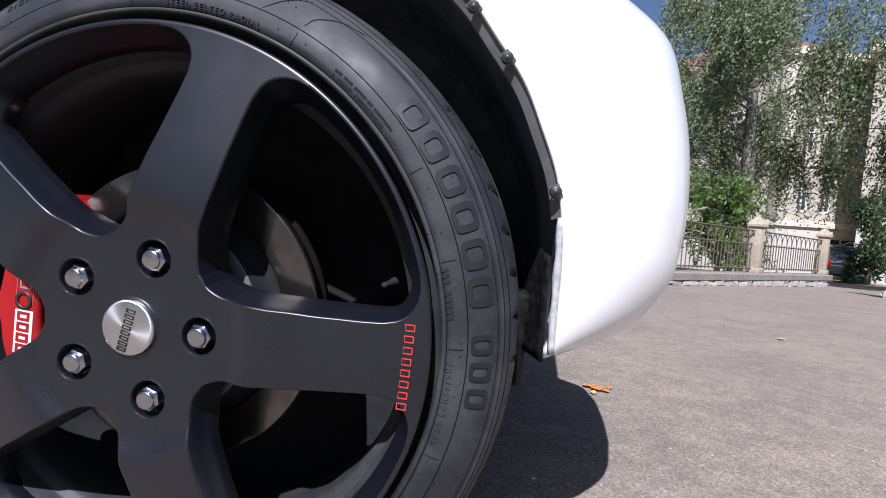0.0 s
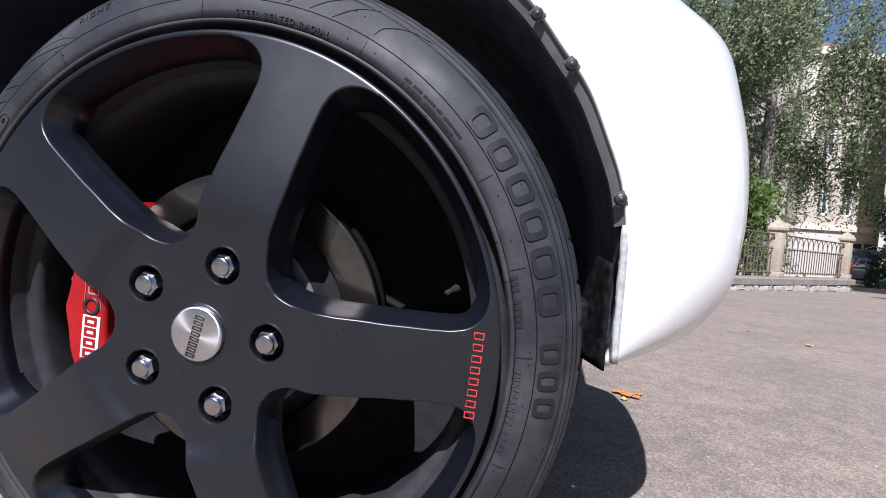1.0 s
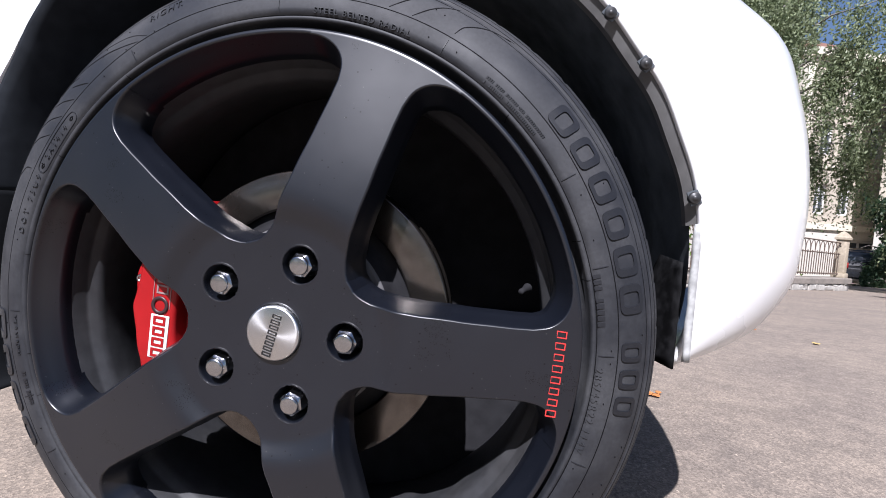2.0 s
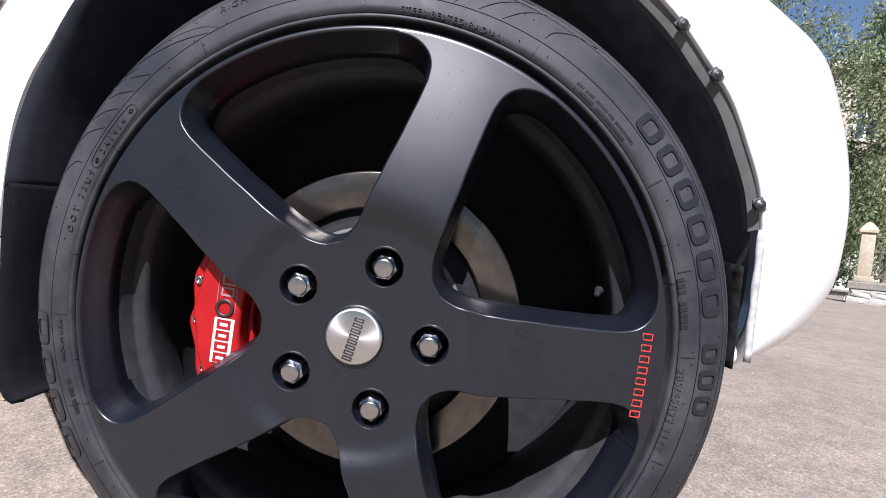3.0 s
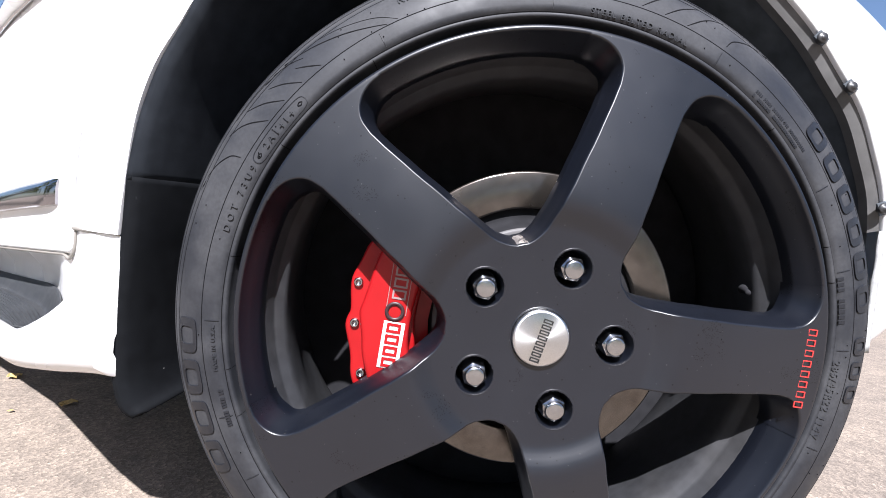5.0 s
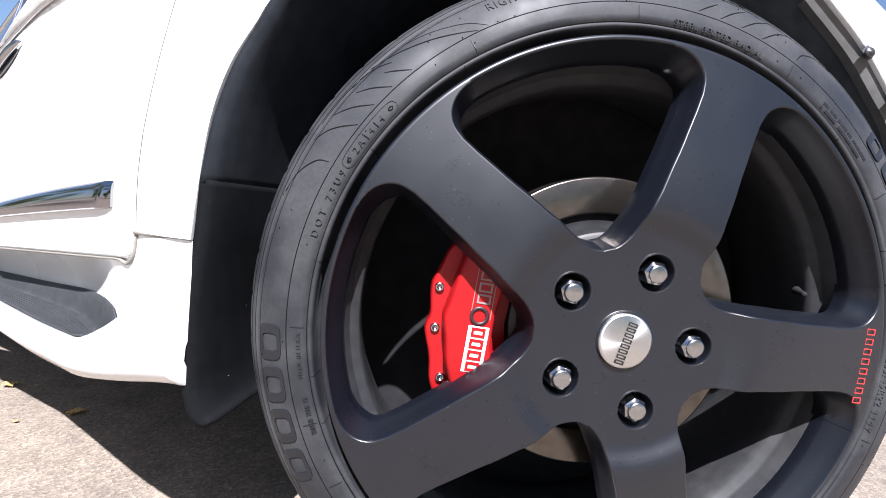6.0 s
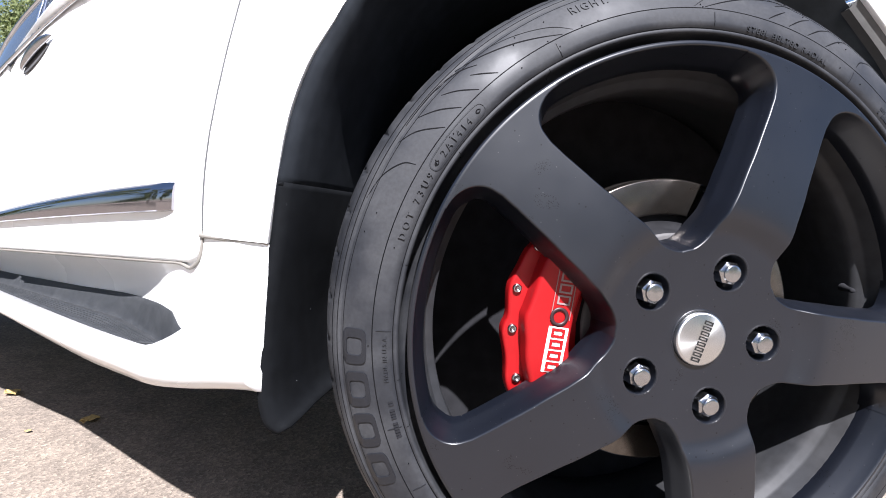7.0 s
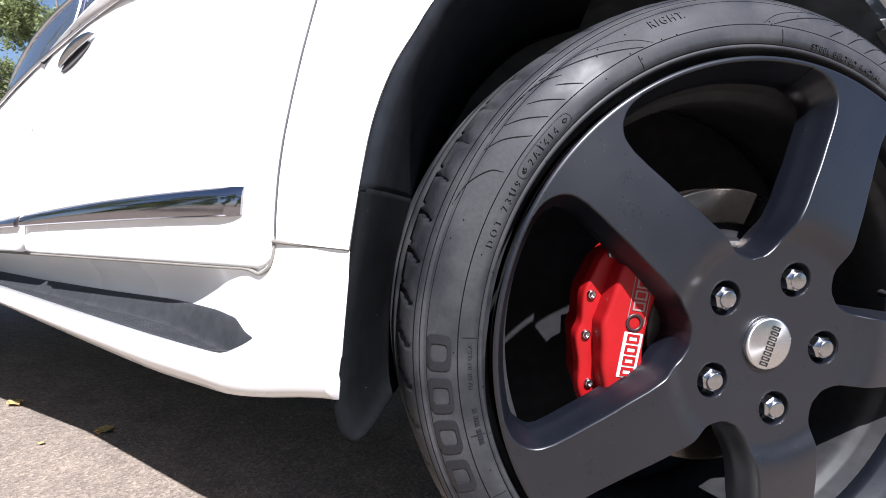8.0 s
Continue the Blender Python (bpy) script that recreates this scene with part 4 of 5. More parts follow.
# side window: a tinted pane between the belt line and the upper frame, with thin chrome edges and pillar strips
FRAME = [(0.30, 0.850), (0.40, 0.812), (0.4937, 0.7687), (0.5255, 0.7520), (0.5597, 0.7290), (0.5917, 0.6994), (0.6143, 0.6743), (0.6328, 0.6379), (0.640, 0.612)]


def window_edges(v):
    low = 0.18 + 0.384 * v
    top = 0.27 + 0.368 * v
    return side(low, belt(low) - 0.003, flank_bow(belt(low)) + 0.001), side(top, lerp_table(FRAME, top), -0.045)


rows = []
for k in range(25):
    a, b = window_edges(k / 24)
    rows.append([a.lerp(b, t) + OUT * 0.0025 * sin(pi * t) for t in [k2 / 8 for k2 in range(9)]])
pane = part("window_pane", thick(sheet(rows), 0.003), M_GLASS, door, "dark tinted side window reflecting sky", angle=60)
part("window_trim", tube([window_edges(k / 24)[0] + OUT * 0.003 for k in range(25)], 0.0028, 8), M_CHROME, door, "thin chrome window trim")
part("window_frame", tube([window_edges(k / 24)[1] for k in range(25)], 0.0036, 8), M_CHROME, car, "thin chrome upper window frame")
for v, dv in ((0.56, 0.16), (0.60, 0.18)):
    a, b = window_edges(v)[0], window_edges(v - dv)[1]
    part("pillar_strip", tube([a + OUT * 0.004, a.lerp(b, 0.5) + OUT * 0.004, b + OUT * 0.004], 0.0022, 8), M_CHROME, car, "thin bright pillar strip")

# rocker panel under the door and the moulded side step
def lip_edge(s):
    x = min(s, 0.5) - 0.1
    return 0.0800 - 0.0475 * (x + sqrt(x * x + 0.006))


def tub_top(s):
    return lerp_table([(0.03, 0.352), (0.055, 0.3605), (0.10, 0.3605), (0.165, 0.356), (0.334, 0.347), (0.52, 0.340), (1.8, 0.320)], s)


def recess(s):
    return -0.0025 - 0.0440 * ease((s - 0.010) / 0.22)


rows = []
for i in range(121):
    s = -0.094 + 1.74 * (i / 120) ** 1.5
    fwd = 1 - ease((s + 0.055) / 0.090)
    z_top = 0.4585 if s < -0.004 else min(0.4585, sill_edge(s) + 0.010 + 0.026 * (1 - ease((s + 0.004) / 0.03)))
    e, rc, zt = lip_edge(s), recess(s), tub_top(s)
    tub = ease((s - 0.006) / 0.055)
    drop = 0.019 * tub
    rise = 0.03 * max(0.0, min(s, 0.5) - 0.1)
    stepped = [(z_top, rc * 0.4), (z_top - 0.010, rc * 0.6), (z_top - 0.022, rc * 0.8), ((z_top + zt) / 2 - 0.004, rc), (zt + 0.004, rc - 0.001), (zt - 0.004 - drop * 0.5, rc + 0.002), (0.3425 - drop, rc + 0.012), (0.3405 - drop, (rc + e) / 2 - 0.013), (0.3405 - drop * 0.8, e - 0.038), (0.3412, e - 0.029), (0.3412, e - 0.010), (0.335, e), (0.322 + rise * 0.6, e - 0.006), (0.307 + rise, e - 0.020), (0.2995 + rise, e - 0.040), (0.2965 + rise, e - 0.060), (0.300 + rise, e - 0.11)]
    nose_o = 0.020 + 0.054 * ease((s + 0.104) / 0.12)
    brow = -0.006 + 0.0105 * ease((s + 0.104) / 0.06)
    plain = [(z_top, brow), (z_top - 0.010, brow + 0.001)]
    for k in range(1, 10):
        u = k / 9
        plain.append((z_top - 0.010 + (0.345 - z_top + 0.010) * u, (brow + 0.001) * (1 - u) + nose_o * (u ** 1.6)))
    plain += [(0.330, nose_o + 0.001), (0.316, nose_o - 0.005), (0.3045, nose_o - 0.018), (0.2985, nose_o - 0.034), (0.2965, nose_o - 0.044), (0.300, nose_o - 0.056)]
    rows.append([side(s, a[0] * (1 - fwd) + b[0] * fwd, a[1] * (1 - fwd) + b[1] * fwd) for a, b in zip(stepped, plain)])
rows.insert(0, [p - H * 0.0012 - OUT * 0.003 for p in rows[0]])
rows.insert(0, [p - OUT * 0.02 for p in rows[0]])
step = part("side_step", sheet(rows, flip=True), M_PAINT, car, "white moulded side step with black rubber tread", angle=60)
# rubber tread: a tub with an upturned back wall and lengthwise ridges
rows = []
for i in range(111):
    s = 0.0060 + 1.5 * (i / 110) ** 1.9
    near = min(1.0, (s - 0.0060) / 0.090)
    open_ = sqrt(1 - (1 - near) ** 2)
    o0 = 0.020 + (recess(s) + 0.0012 - 0.020) * open_
    o1 = 0.026 + (lip_edge(s) - 0.0545) * open_
    sunk = ease((s - 0.0060) / 0.055)
    row = []
    for j in range(61):
        u = j / 60
        o = o0 + (o1 - o0) * u
        ridge = 0.0026 if j % 4 in (1, 2) and 14 < j < 57 and s > 0.06 else 0.0
        if 0.2600 < s < 0.2720 and 20 < j < 52:
            ridge = 0.0022 if j % 4 in (1, 2) else -0.001
        wall = 1 - ease(u / 0.17)
        floor = 0.3265 + 0.013 * ease((u - 0.55) / 0.45) + ridge
        z = floor + (tub_top(s) + 0.0045 - floor) * wall
        top = 0.3425 + (tub_top(s) - 0.3425) * wall
        row.append(side(s, top + (z - top) * sunk, o))
    rows.append(row)
part("tread_pad", thick(sheet(rows, flip=True), 0.002), M_PAD, step, "ridged black rubber tread", angle=30)

# mud flap hanging behind the wheel, its lower corner curled to a point, and the dusty lining that runs on above it
FLAP = ((0.004, 0.046), (0.0003, 0.040), (0.0005, 0.0370), (0.004, 0.0365), (0.010, 0.0430), (0.018, 0.0600), (0.028, 0.0900), (0.042, 0.14), (0.058, 0.20), (0.080, 0.30), (0.10, 0.38))
M_ARCH = material("dusty_arch_lining", (0.0145, 0.0166, 0.0200), 0.87, vary=0.2, scale=40, specular=0.06, second=(0.0200, 0.0225, 0.0262), second_scale=10, bump=0.08, bump_scale=500)
M_FLAP = material("black_flap_rubber", (0.0042, 0.0048, 0.0059), 0.80, vary=0.2, scale=60, specular=0.10, second=(0.0062, 0.0070, 0.0083), second_scale=14, bump=0.08, bump_scale=700)
M_PIN = material("dull_grey_pin_plastic", (0.012, 0.013, 0.0145), 0.75, vary=0.15, specular=0.1)


def flap_rows(points, count):
    """Rows across the flap's section, along its outer edge from top to bottom."""
    rows = []
    for p in smooth_line([(x, 0, z) for x, z in points], count):
        edge, z = p.x, p.z
        back = 0.0115 + 0.014 * ease((z - 0.52) / 0.20)
        up = max(0.0, 0.36 - z)
        rows.append([Vector((edge + dx, y + back, z + up * 0.12 * ease((dx - 0.004) / 0.03))) for dx, y in FLAP])
    return rows


part("arch_lining", thick(sheet(flap_rows([(-0.20, 0.868), (-0.270, 0.838), (-0.325, 0.798), (-0.3800, 0.733), (-0.4020, 0.692), (-0.4240, 0.645), (-0.4395, 0.584), (-0.4485, 0.520)], 44)), 0.004), M_ARCH, car, "dusty dark grey arch lining", angle=40)
part("mud_flap", thick(sheet(flap_rows([(-0.4480, 0.524), (-0.4500, 0.480), (-0.4515, 0.460), (-0.4545, 0.430), (-0.4588, 0.3700), (-0.4567, 0.3100), (-0.4535, 0.2860), (-0.4490, 0.2710), (-0.4425, 0.2620), (-0.4330, 0.2585)], 44)), 0.004), M_FLAP, car, "black rubber mud flap", angle=40)
for p in ((-0.4438, 0.0490, 0.5011), (-0.4380, 0.0730, 0.4379), (-0.4255, 0.1200, 0.378)):
    b = part("push_pin", lathe([(0.0001, -0.0022), (0.002, -0.0020), (0.0024, -0.0012), (0.0042, -0.0014), (0.0047, 0.0)], 20), M_PIN, car, "black push pin")
    b.matrix_local = pose(*p)

# underside and inner parts of the car, which cast its shade
bm = bmesh.new()
under = [Vector((0.30, 0.55, 0)), side(-0.02, 0, -0.25), side(0.3, 0, -0.06), side(1.9, 0, -0.06), Vector((-1.9, 2.2, 0)), Vector((0.34, 2.0, 0))]
lower = [bm.verts.new((p.x, p.y, 0.345)) for p in under]
upper = [bm.verts.new((p.x, p.y, 0.365)) for p in under]
bm.faces.new(lower)
bm.faces.new(upper[::-1])
for k in range(6):
    bm.faces.new((lower[k], upper[k], upper[(k + 1) % 6], lower[(k + 1) % 6]))
bmesh.ops.recalc_face_normals(bm, faces=bm.faces)
part("underbody", bm, M_LINER, car, "dark underbody", smooth=False)
bm = bmesh.new()
add_box(bm, (0.95, 1.35, 0.55), pose(0.02, 1.15, 0.74), bevel=0.05, segments=3)
part("engine_bay", bm, M_LINER, car, "dark engine bay")
rows = [[side(s, 0.33, -0.10), side(s, belt(s) - 0.05, -0.15)] for s in (0.06, 0.5, 1.2, 1.8)]
part("inner_side", thick(sheet(rows), 0.01), M_GAP, car, "dark inner flank")
rows = []
for i in range(9):
    u = i / 8
    rows.append([(0.43 - 0.85 * u, 0.425 - 0.27 * u + 0.02, 0.945 + 0.10 * u), (0.46 - 0.86 * u, 0.75 - 0.10 * u, 1.03 + 0.10 * u), (0.48 - 0.86 * u, 1.2, 1.06 + 0.10 * u), (0.48 - 0.86 * u, 1.75, 1.03 + 0.10 * u), (0.46 - 0.86 * u, 2.0, 0.93 + 0.10 * u)])
part("bonnet", thick(sheet(rows), 0.003), M_PAINT, car, "white bonnet", angle=50)
rows = []
for k in range(13):
    q = 0.15 + 1.4 * k / 12
    rows.append([side(q + 0.362, belt(q) + 0.012, -0.20), side(q + 0.40, belt(q) + 0.03, -0.42), side(q + 0.42, belt(q) + 0.04, -0.9), side(q + 0.40, belt(q) + 0.03, -1.5), side(q + 0.38, belt(q) - 0.02, -1.7)])
part("roof", thick(sheet(rows), 0.004), M_PAINT, car, "white roof", angle=50)
rows = [[Vector((-0.42, y, 1.145 - 0.02 * abs(v))).lerp(side(0.51, belt(0.15) + 0.015, -0.20 - 1.45 * w), 0.02 + 0.96 * t) for t in (0, 0.5, 1)] for y, v, w in ((0.18, 1, 0.0), (0.7, 0, 0.3), (1.3, 0, 0.65), (1.9, 1, 1.0))]
part("windscreen", thick(sheet(rows), 0.004), M_GLASS, car, "dark windscreen glass", angle=60)
# headlight behind the bumper's top edge
rows = []
for i in range(17):
    u = i / 16
    top = Vector((0.345 + 0.085 * u, 0.365 - 0.02 * u, 0.960 - 0.055 * u))
    low = Vector((0.395 + 0.075 * u, 0.350 - 0.025 * u, 0.895 - 0.070 * u))
    bulge = Vector((0.7, -0.4, 0.5)) * 0.012
    rows.append([top.lerp(low, v) + bulge * sin(pi * v) for v in [k / 8 for k in range(9)]])
head_l = part("headlight", thick(sheet(rows), 0.004), M_LAMPGLASS, car, "clear headlight cover with ribbed grey housing")
rows = []
for i in range(40):
    u = i / 39
    top = Vector((0.330 + 0.085 * u, 0.390 - 0.02 * u, 0.955 - 0.055 * u))
    low = Vector((0.382 + 0.073 * u, 0.378 - 0.025 * u, 0.885 - 0.068 * u))
    off = Vector((0.0, 0.01 if i % 4 < 2 else 0.0, 0))
    rows.append([top + off, low + off])
part("lamp_housing", thick(sheet(rows), 0.003), material("lamp_housing_grey", (0.25, 0.26, 0.29), 0.35, metal=0.4, vary=0.1), head_l, "ribbed grey lamp housing", smooth=False)

# far wheel seen in the shade behind the step
far_tyre = part("rear_wheel", lathe([(0.10, 0.05), (0.25, 0.03), (0.29, 0.0), (0.36, 0.02), (0.38, 0.08), (0.38, 0.25), (0.1, 0.27)], 64), M_RUBBER, car, "rear tyre in shade")
far_tyre.matrix_local = Matrix.Translation(side(2.2, 0.39, -0.12)) @ pose(0, 0, 0, 0, 0, -30)

# ---- background: garden wall with fence, building, trees, parked car ----
M_STONE = material("pale_rubble_stone", (0.42, 0.40, 0.36), 0.85, vary=0.2, scale=14, second=(0.30, 0.28, 0.25), second_scale=5, bump=0.4, bump_scale=60)
M_MORTAR = material("dark_mortar", (0.16, 0.15, 0.14), 0.95, vary=0.2)
M_COPING = material("weathered_concrete", (0.24, 0.21, 0.18), 0.9, vary=0.2, scale=20, second=(0.15, 0.14, 0.12), second_scale=3, bump=0.3, bump_scale=80)
M_POST = material("sandstone_post", (0.40, 0.34, 0.25), 0.85, vary=0.15, scale=18, second=(0.27, 0.23, 0.18), second_scale=4)
M_IRON = material("rusty_brown_iron", (0.10, 0.075, 0.06), 0.7, vary=0.2, scale=60, second=(0.16, 0.10, 0.07))
M_PLASTER = material("beige_plaster", (0.47, 0.42, 0.335), 0.9, vary=0.06, scale=6, second=(0.39, 0.345, 0.28), second_scale=0.5, second_amount=0.7)
M_TRIM = material("cream_plaster_trim", (0.58, 0.53, 0.43), 0.85, vary=0.06, scale=8)
M_WHITEWALL = material("whitewashed_ground_floor", (0.52, 0.49, 0.43), 0.85, vary=0.06, scale=6)
M_PANE = material("dark_window_glass", (0.05, 0.06, 0.07), 0.08, vary=0.1, specular=0.7)
M_FRAME = material("white_window_frame", (0.65, 0.64, 0.62), 0.5, vary=0.05)
M_BARK = material("birch_bark", (0.16, 0.14, 0.12), 0.9, vary=0.4, scale=6, second=(0.35, 0.33, 0.30), second_scale=3)


def leaves_material(name, a, b):
    m = bpy.data.materials.new(name)
    m.use_nodes = True
    n, ln = m.node_tree.nodes, m.node_tree.links
    bs = n["Principled BSDF"]
    geo = n.new("ShaderNodeNewGeometry")
    ramp = n.new("ShaderNodeValToRGB")
    ramp.color_ramp.elements[0].color, ramp.color_ramp.elements[1].color = (*a, 1), (*b, 1)
    ln.new(geo.outputs["Random Per Island"], ramp.inputs[0])
    ln.new(ramp.outputs[0], bs.inputs["Base Color"])
    bs.inputs["Roughness"].default_value = 0.5
    tr = n.new("ShaderNodeBsdfTranslucent")
    ln.new(ramp.outputs[0], tr.inputs["Color"])
    mx = n.new("ShaderNodeMixShader")
    mx.inputs[0].default_value = 0.42
    ln.new(bs.outputs[0], mx.inputs[1])
    ln.new(tr.outputs[0], mx.inputs[2])
    ln.new(mx.outputs[0], n["Material Output"].inputs["Surface"])
    return m


M_BIRCH = leaves_material("birch_leaves", (0.075, 0.105, 0.042), (0.34, 0.39, 0.22))
M_SHRUB = leaves_material("shrub_leaves", (0.05, 0.10, 0.02), (0.16, 0.24, 0.05))
M_FIR = leaves_material("dark_fir_needles", (0.018, 0.045, 0.020), (0.05, 0.09, 0.04))
M_LIME = leaves_material("street_tree_leaves", (0.10, 0.135, 0.045), (0.32, 0.36, 0.15))

def garden_fence(name, start, along, s0, s1, posts, top0, fall, seed):
    """A low stone wall with coping, posts and iron panels; along runs from s0 to s1."""
    rng = random.Random(seed)
    start, along = Vector(start), Vector(along).normalized()
    out = Vector((along.y, -along.x, 0))
    if out.y > 0:
        out = -out
    turn = degrees_of(atan2(along.y, along.x))

    def at(s, o=0.0, z=0.0):
        p = start + along * s + out * o
        return Vector((p.x, p.y, z))

    def top(s):
        return top0 - fall * s

    wall = tagged(new(name), "low garden wall of pale rubble stone under a concrete coping", "wall", kind="structure")
    n = 24
    rows = []
    for k in range(n):
        s = s0 + (s1 - s0) * k / (n - 1)
        low = ground_z(0, at(s).y) - 0.1
        rows.append([at(s, 0.16, low), at(s, 0.16, top(s) - 0.14), at(s, -0.16, top(s) - 0.14), at(s, -0.16, low)])
    bm = sheet(rows)
    bm.verts.ensure_lookup_table()
    bm.faces.new([bm.verts[-4], bm.verts[-3], bm.verts[-2], bm.verts[-1]])
    bm.faces.new([bm.verts[0], bm.verts[1], bm.verts[2], bm.verts[3]])
    part("mortar", bm, M_MORTAR, wall, smooth=False)
    rows = []
    for k in range(n):
        s = s0 - 0.03 + (s1 + 0.08 - s0) * k / (n - 1)
        t = top(s)
        rows.append([at(s, 0.205, t - 0.14), at(s, 0.21, t - 0.02), at(s, 0.19, t), at(s, -0.19, t), at(s, -0.21, t - 0.14)])
    bm = sheet(rows)
    bm.verts.ensure_lookup_table()
    bm.faces.new([v for v in bm.verts[-5:]])
    bm.faces.new([v for v in bm.verts[:5]])
    part("coping", bm, M_COPING, wall, "weathered concrete coping", smooth=False)
    s = s0 + 0.15
    while s < s1 - 0.1:
        lo, hi = ground_z(0, at(s).y), top(s) - 0.15
        z = lo
        while z < hi - 0.04:
            h = min(rng.uniform(0.10, 0.19), hi - z)
            w = rng.uniform(0.22, 0.40)
            bm = bmesh.new()
            add_box(bm, (w, 0.06, h * 0.92))
            bmesh.ops.bevel(bm, geom=list(bm.edges), offset=0.018, segments=1, affect="EDGES")
            for v in bm.verts:
                v.co += Vector((rng.uniform(-1, 1), rng.uniform(-0.5, 0.5), rng.uniform(-1, 1))) * 0.024
            st = part("stone", bm, M_STONE, wall, smooth=False)
            st.matrix_local = Matrix.Translation(at(min(s + rng.uniform(-0.07, 0.07), s1 - w / 2), 0.165, z + h / 2)) @ pose(0, 0, 0, 0, rng.uniform(-10, 10), turn)
            z += h
        s += 0.33
    for s in posts:
        ob = empty("fence_post", "square sandstone fence post with a pointed cap", "fence post", "posts of the garden fence", at(s, 0, top(s) + 0.002))
        bm = bmesh.new()
        add_box(bm, (0.30, 0.30, 0.12), pose(0, 0, 0.06), 0.012)
        part("base", bm, M_POST, ob)
        bm = bmesh.new()
        add_box(bm, (0.23, 0.23, 0.88), pose(0, 0, 0.56), 0.015)
        part("shaft", bm, M_POST, ob)
        rows = [[(sx * w, sy * w, z) for sx, sy in ((-1, -1), (1, -1), (1, 1), (-1, 1))] for w, z in ((0.115, 1.0), (0.15, 1.02), (0.15, 1.07), (0.12, 1.12), (0.06, 1.20), (0.004, 1.24))]
        part("cap", sheet(rows, closed=True), M_POST, ob, smooth=False)
        ob.rotation_euler = (0, 0, radians(turn))
    for a, b in zip(posts, posts[1:]):
        p0, p1 = a + 0.15, b - 0.15
        mid = (p0 + p1) / 2
        ob = empty("iron_fence", "rusty brown wrought-iron fence with rounded arches", "fence", "iron fences between the posts", at(mid, 0, top(mid)))
        inv = -Vector(ob.location)
        for dz, r in ((0.10, 0.016), (0.62, 0.016), (0.92, 0.018)):
            part("rail", tube([at(s, 0, top(s) + dz) + inv for s in (p0, p1)], r), M_IRON, ob)
        m = int((p1 - p0) / 0.145)
        for k in range(m):
            s = p0 + (p1 - p0) * (k + 0.5) / m
            z = top(s)
            part("bar", tube([at(s, 0, z + 0.06) + inv, at(s, 0, z + 0.66) + inv], 0.011, 5), M_IRON, ob)
            if k % 2 == 0 and k < m - 1:
                w = (p1 - p0) / m
                part("arch", tube([at(s + w * (1 - cos(pi * j / 10)), 0, z + 0.64 + 0.26 * sin(pi * j / 10)) + inv for j in range(11)], 0.010, 5), M_IRON, ob)


garden_fence("wall_garden", (5.0, 11.4, 0), (2.85, 3.1, 0), -6.0, 4.45, (-4.2, 0.0, 4.2), -0.33, 0.030, 7)
garden_fence("wall_yard", (7.34, 10.67, 0), (0.84, -0.54, 0), -0.20, 3.3, (0.0, 3.0), -0.12, -0.03, 12)


# ---- the corner building ----
building = new("building")
tagged(building, "beige plastered three-storey corner building with white ground floor", "building")
CORNER = Vector((11.5, 26.0, 0))
DIR_R = Vector((0.93, 0.36, 0)).normalized()
DIR_L = Vector((-0.70, 0.71, 0)).normalized()


def wall_with_windows(origin, direction, length, z0, z1, holes, mat, parent, depth=0.35):
    """A plastered wall with real openings; holes as (s0, s1, z0, z1)."""
    inward = Vector((-direction.y, direction.x, 0))
    if inward.y < 0:
        inward = -inward
    ss = sorted({0.0, length, *[h[0] for h in holes], *[h[1] for h in holes]})
    zs = sorted({z0, z1, *[h[2] for h in holes], *[h[3] for h in holes]})
    bm = bmesh.new()

    def quad(a, b, c, d):
        bm.faces.new([bm.verts.new(p) for p in (a, b, c, d)])

    def at(s, z, o=0.0):
        p = origin + direction * s + inward * o
        return Vector((p.x, p.y, z))

    for a, b in zip(ss, ss[1:]):
        for c, d in zip(zs, zs[1:]):
            m = ((a + b) / 2, (c + d) / 2)
            if any(h[0] < m[0] < h[1] and h[2] < m[1] < h[3] for h in holes):
                continue
            quad(at(a, c), at(b, c), at(b, d), at(a, d))
    for h in holes:
        a, b, c, d = h
        quad(at(a, c), at(a, d), at(a, d, depth), at(a, c, depth))
        quad(at(b, d), at(b, c), at(b, c, depth), at(b, d, depth))
        quad(at(a, d), at(b, d), at(b, d, depth), at(a, d, depth))
        quad(at(b, c), at(a, c), at(a, c, depth), at(b, c, depth))
    ob = part("wall", bm, mat, parent, smooth=False)
    turn = degrees_of(atan2(direction.y, direction.x))
    for a, b, c, d in holes:
        w = at((a + b) / 2, (c + d) / 2, depth * 0.6)
        bm = bmesh.new()
        add_box(bm, (b - a, 0.03, d - c))
        win = part("window", bm, M_PANE, parent, "dark window pane", smooth=False)
        win.matrix_local = Matrix.Translation(w) @ pose(0, 0, 0, 0, 0, turn)
        bm = bmesh.new()
        t = 0.09
        for x, z, sx, sz in ((-(b - a) / 2 + t / 2, 0, t, d - c), ((b - a) / 2 - t / 2, 0, t, d - c), (0, 0, t, d - c), (0, (d - c) / 2 - t / 2, b - a, t), (0, -(d - c) / 2 + t / 2, b - a, t), (0, (d - c) * 0.18, b - a, t * 0.7)):
            add_box(bm, (sx, 0.06, sz), pose(x, -0.03, z))
        part("frame", bm, M_FRAME, win, "white window frame", smooth=False)
    return ob


BASE_Z = -2.0
holes_r = []
for storey, (c, d) in enumerate(((1.75, 3.2), (4.6, 6.1), (7.3, 8.5))):
    for k in range(4):
        s = 1.0 + 1.35 * k
        holes_r.append((s, s + 0.72, c, d))
wall_with_windows(CORNER, DIR_R, 6.1, 1.15, 9.3, holes_r, M_PLASTER, building)
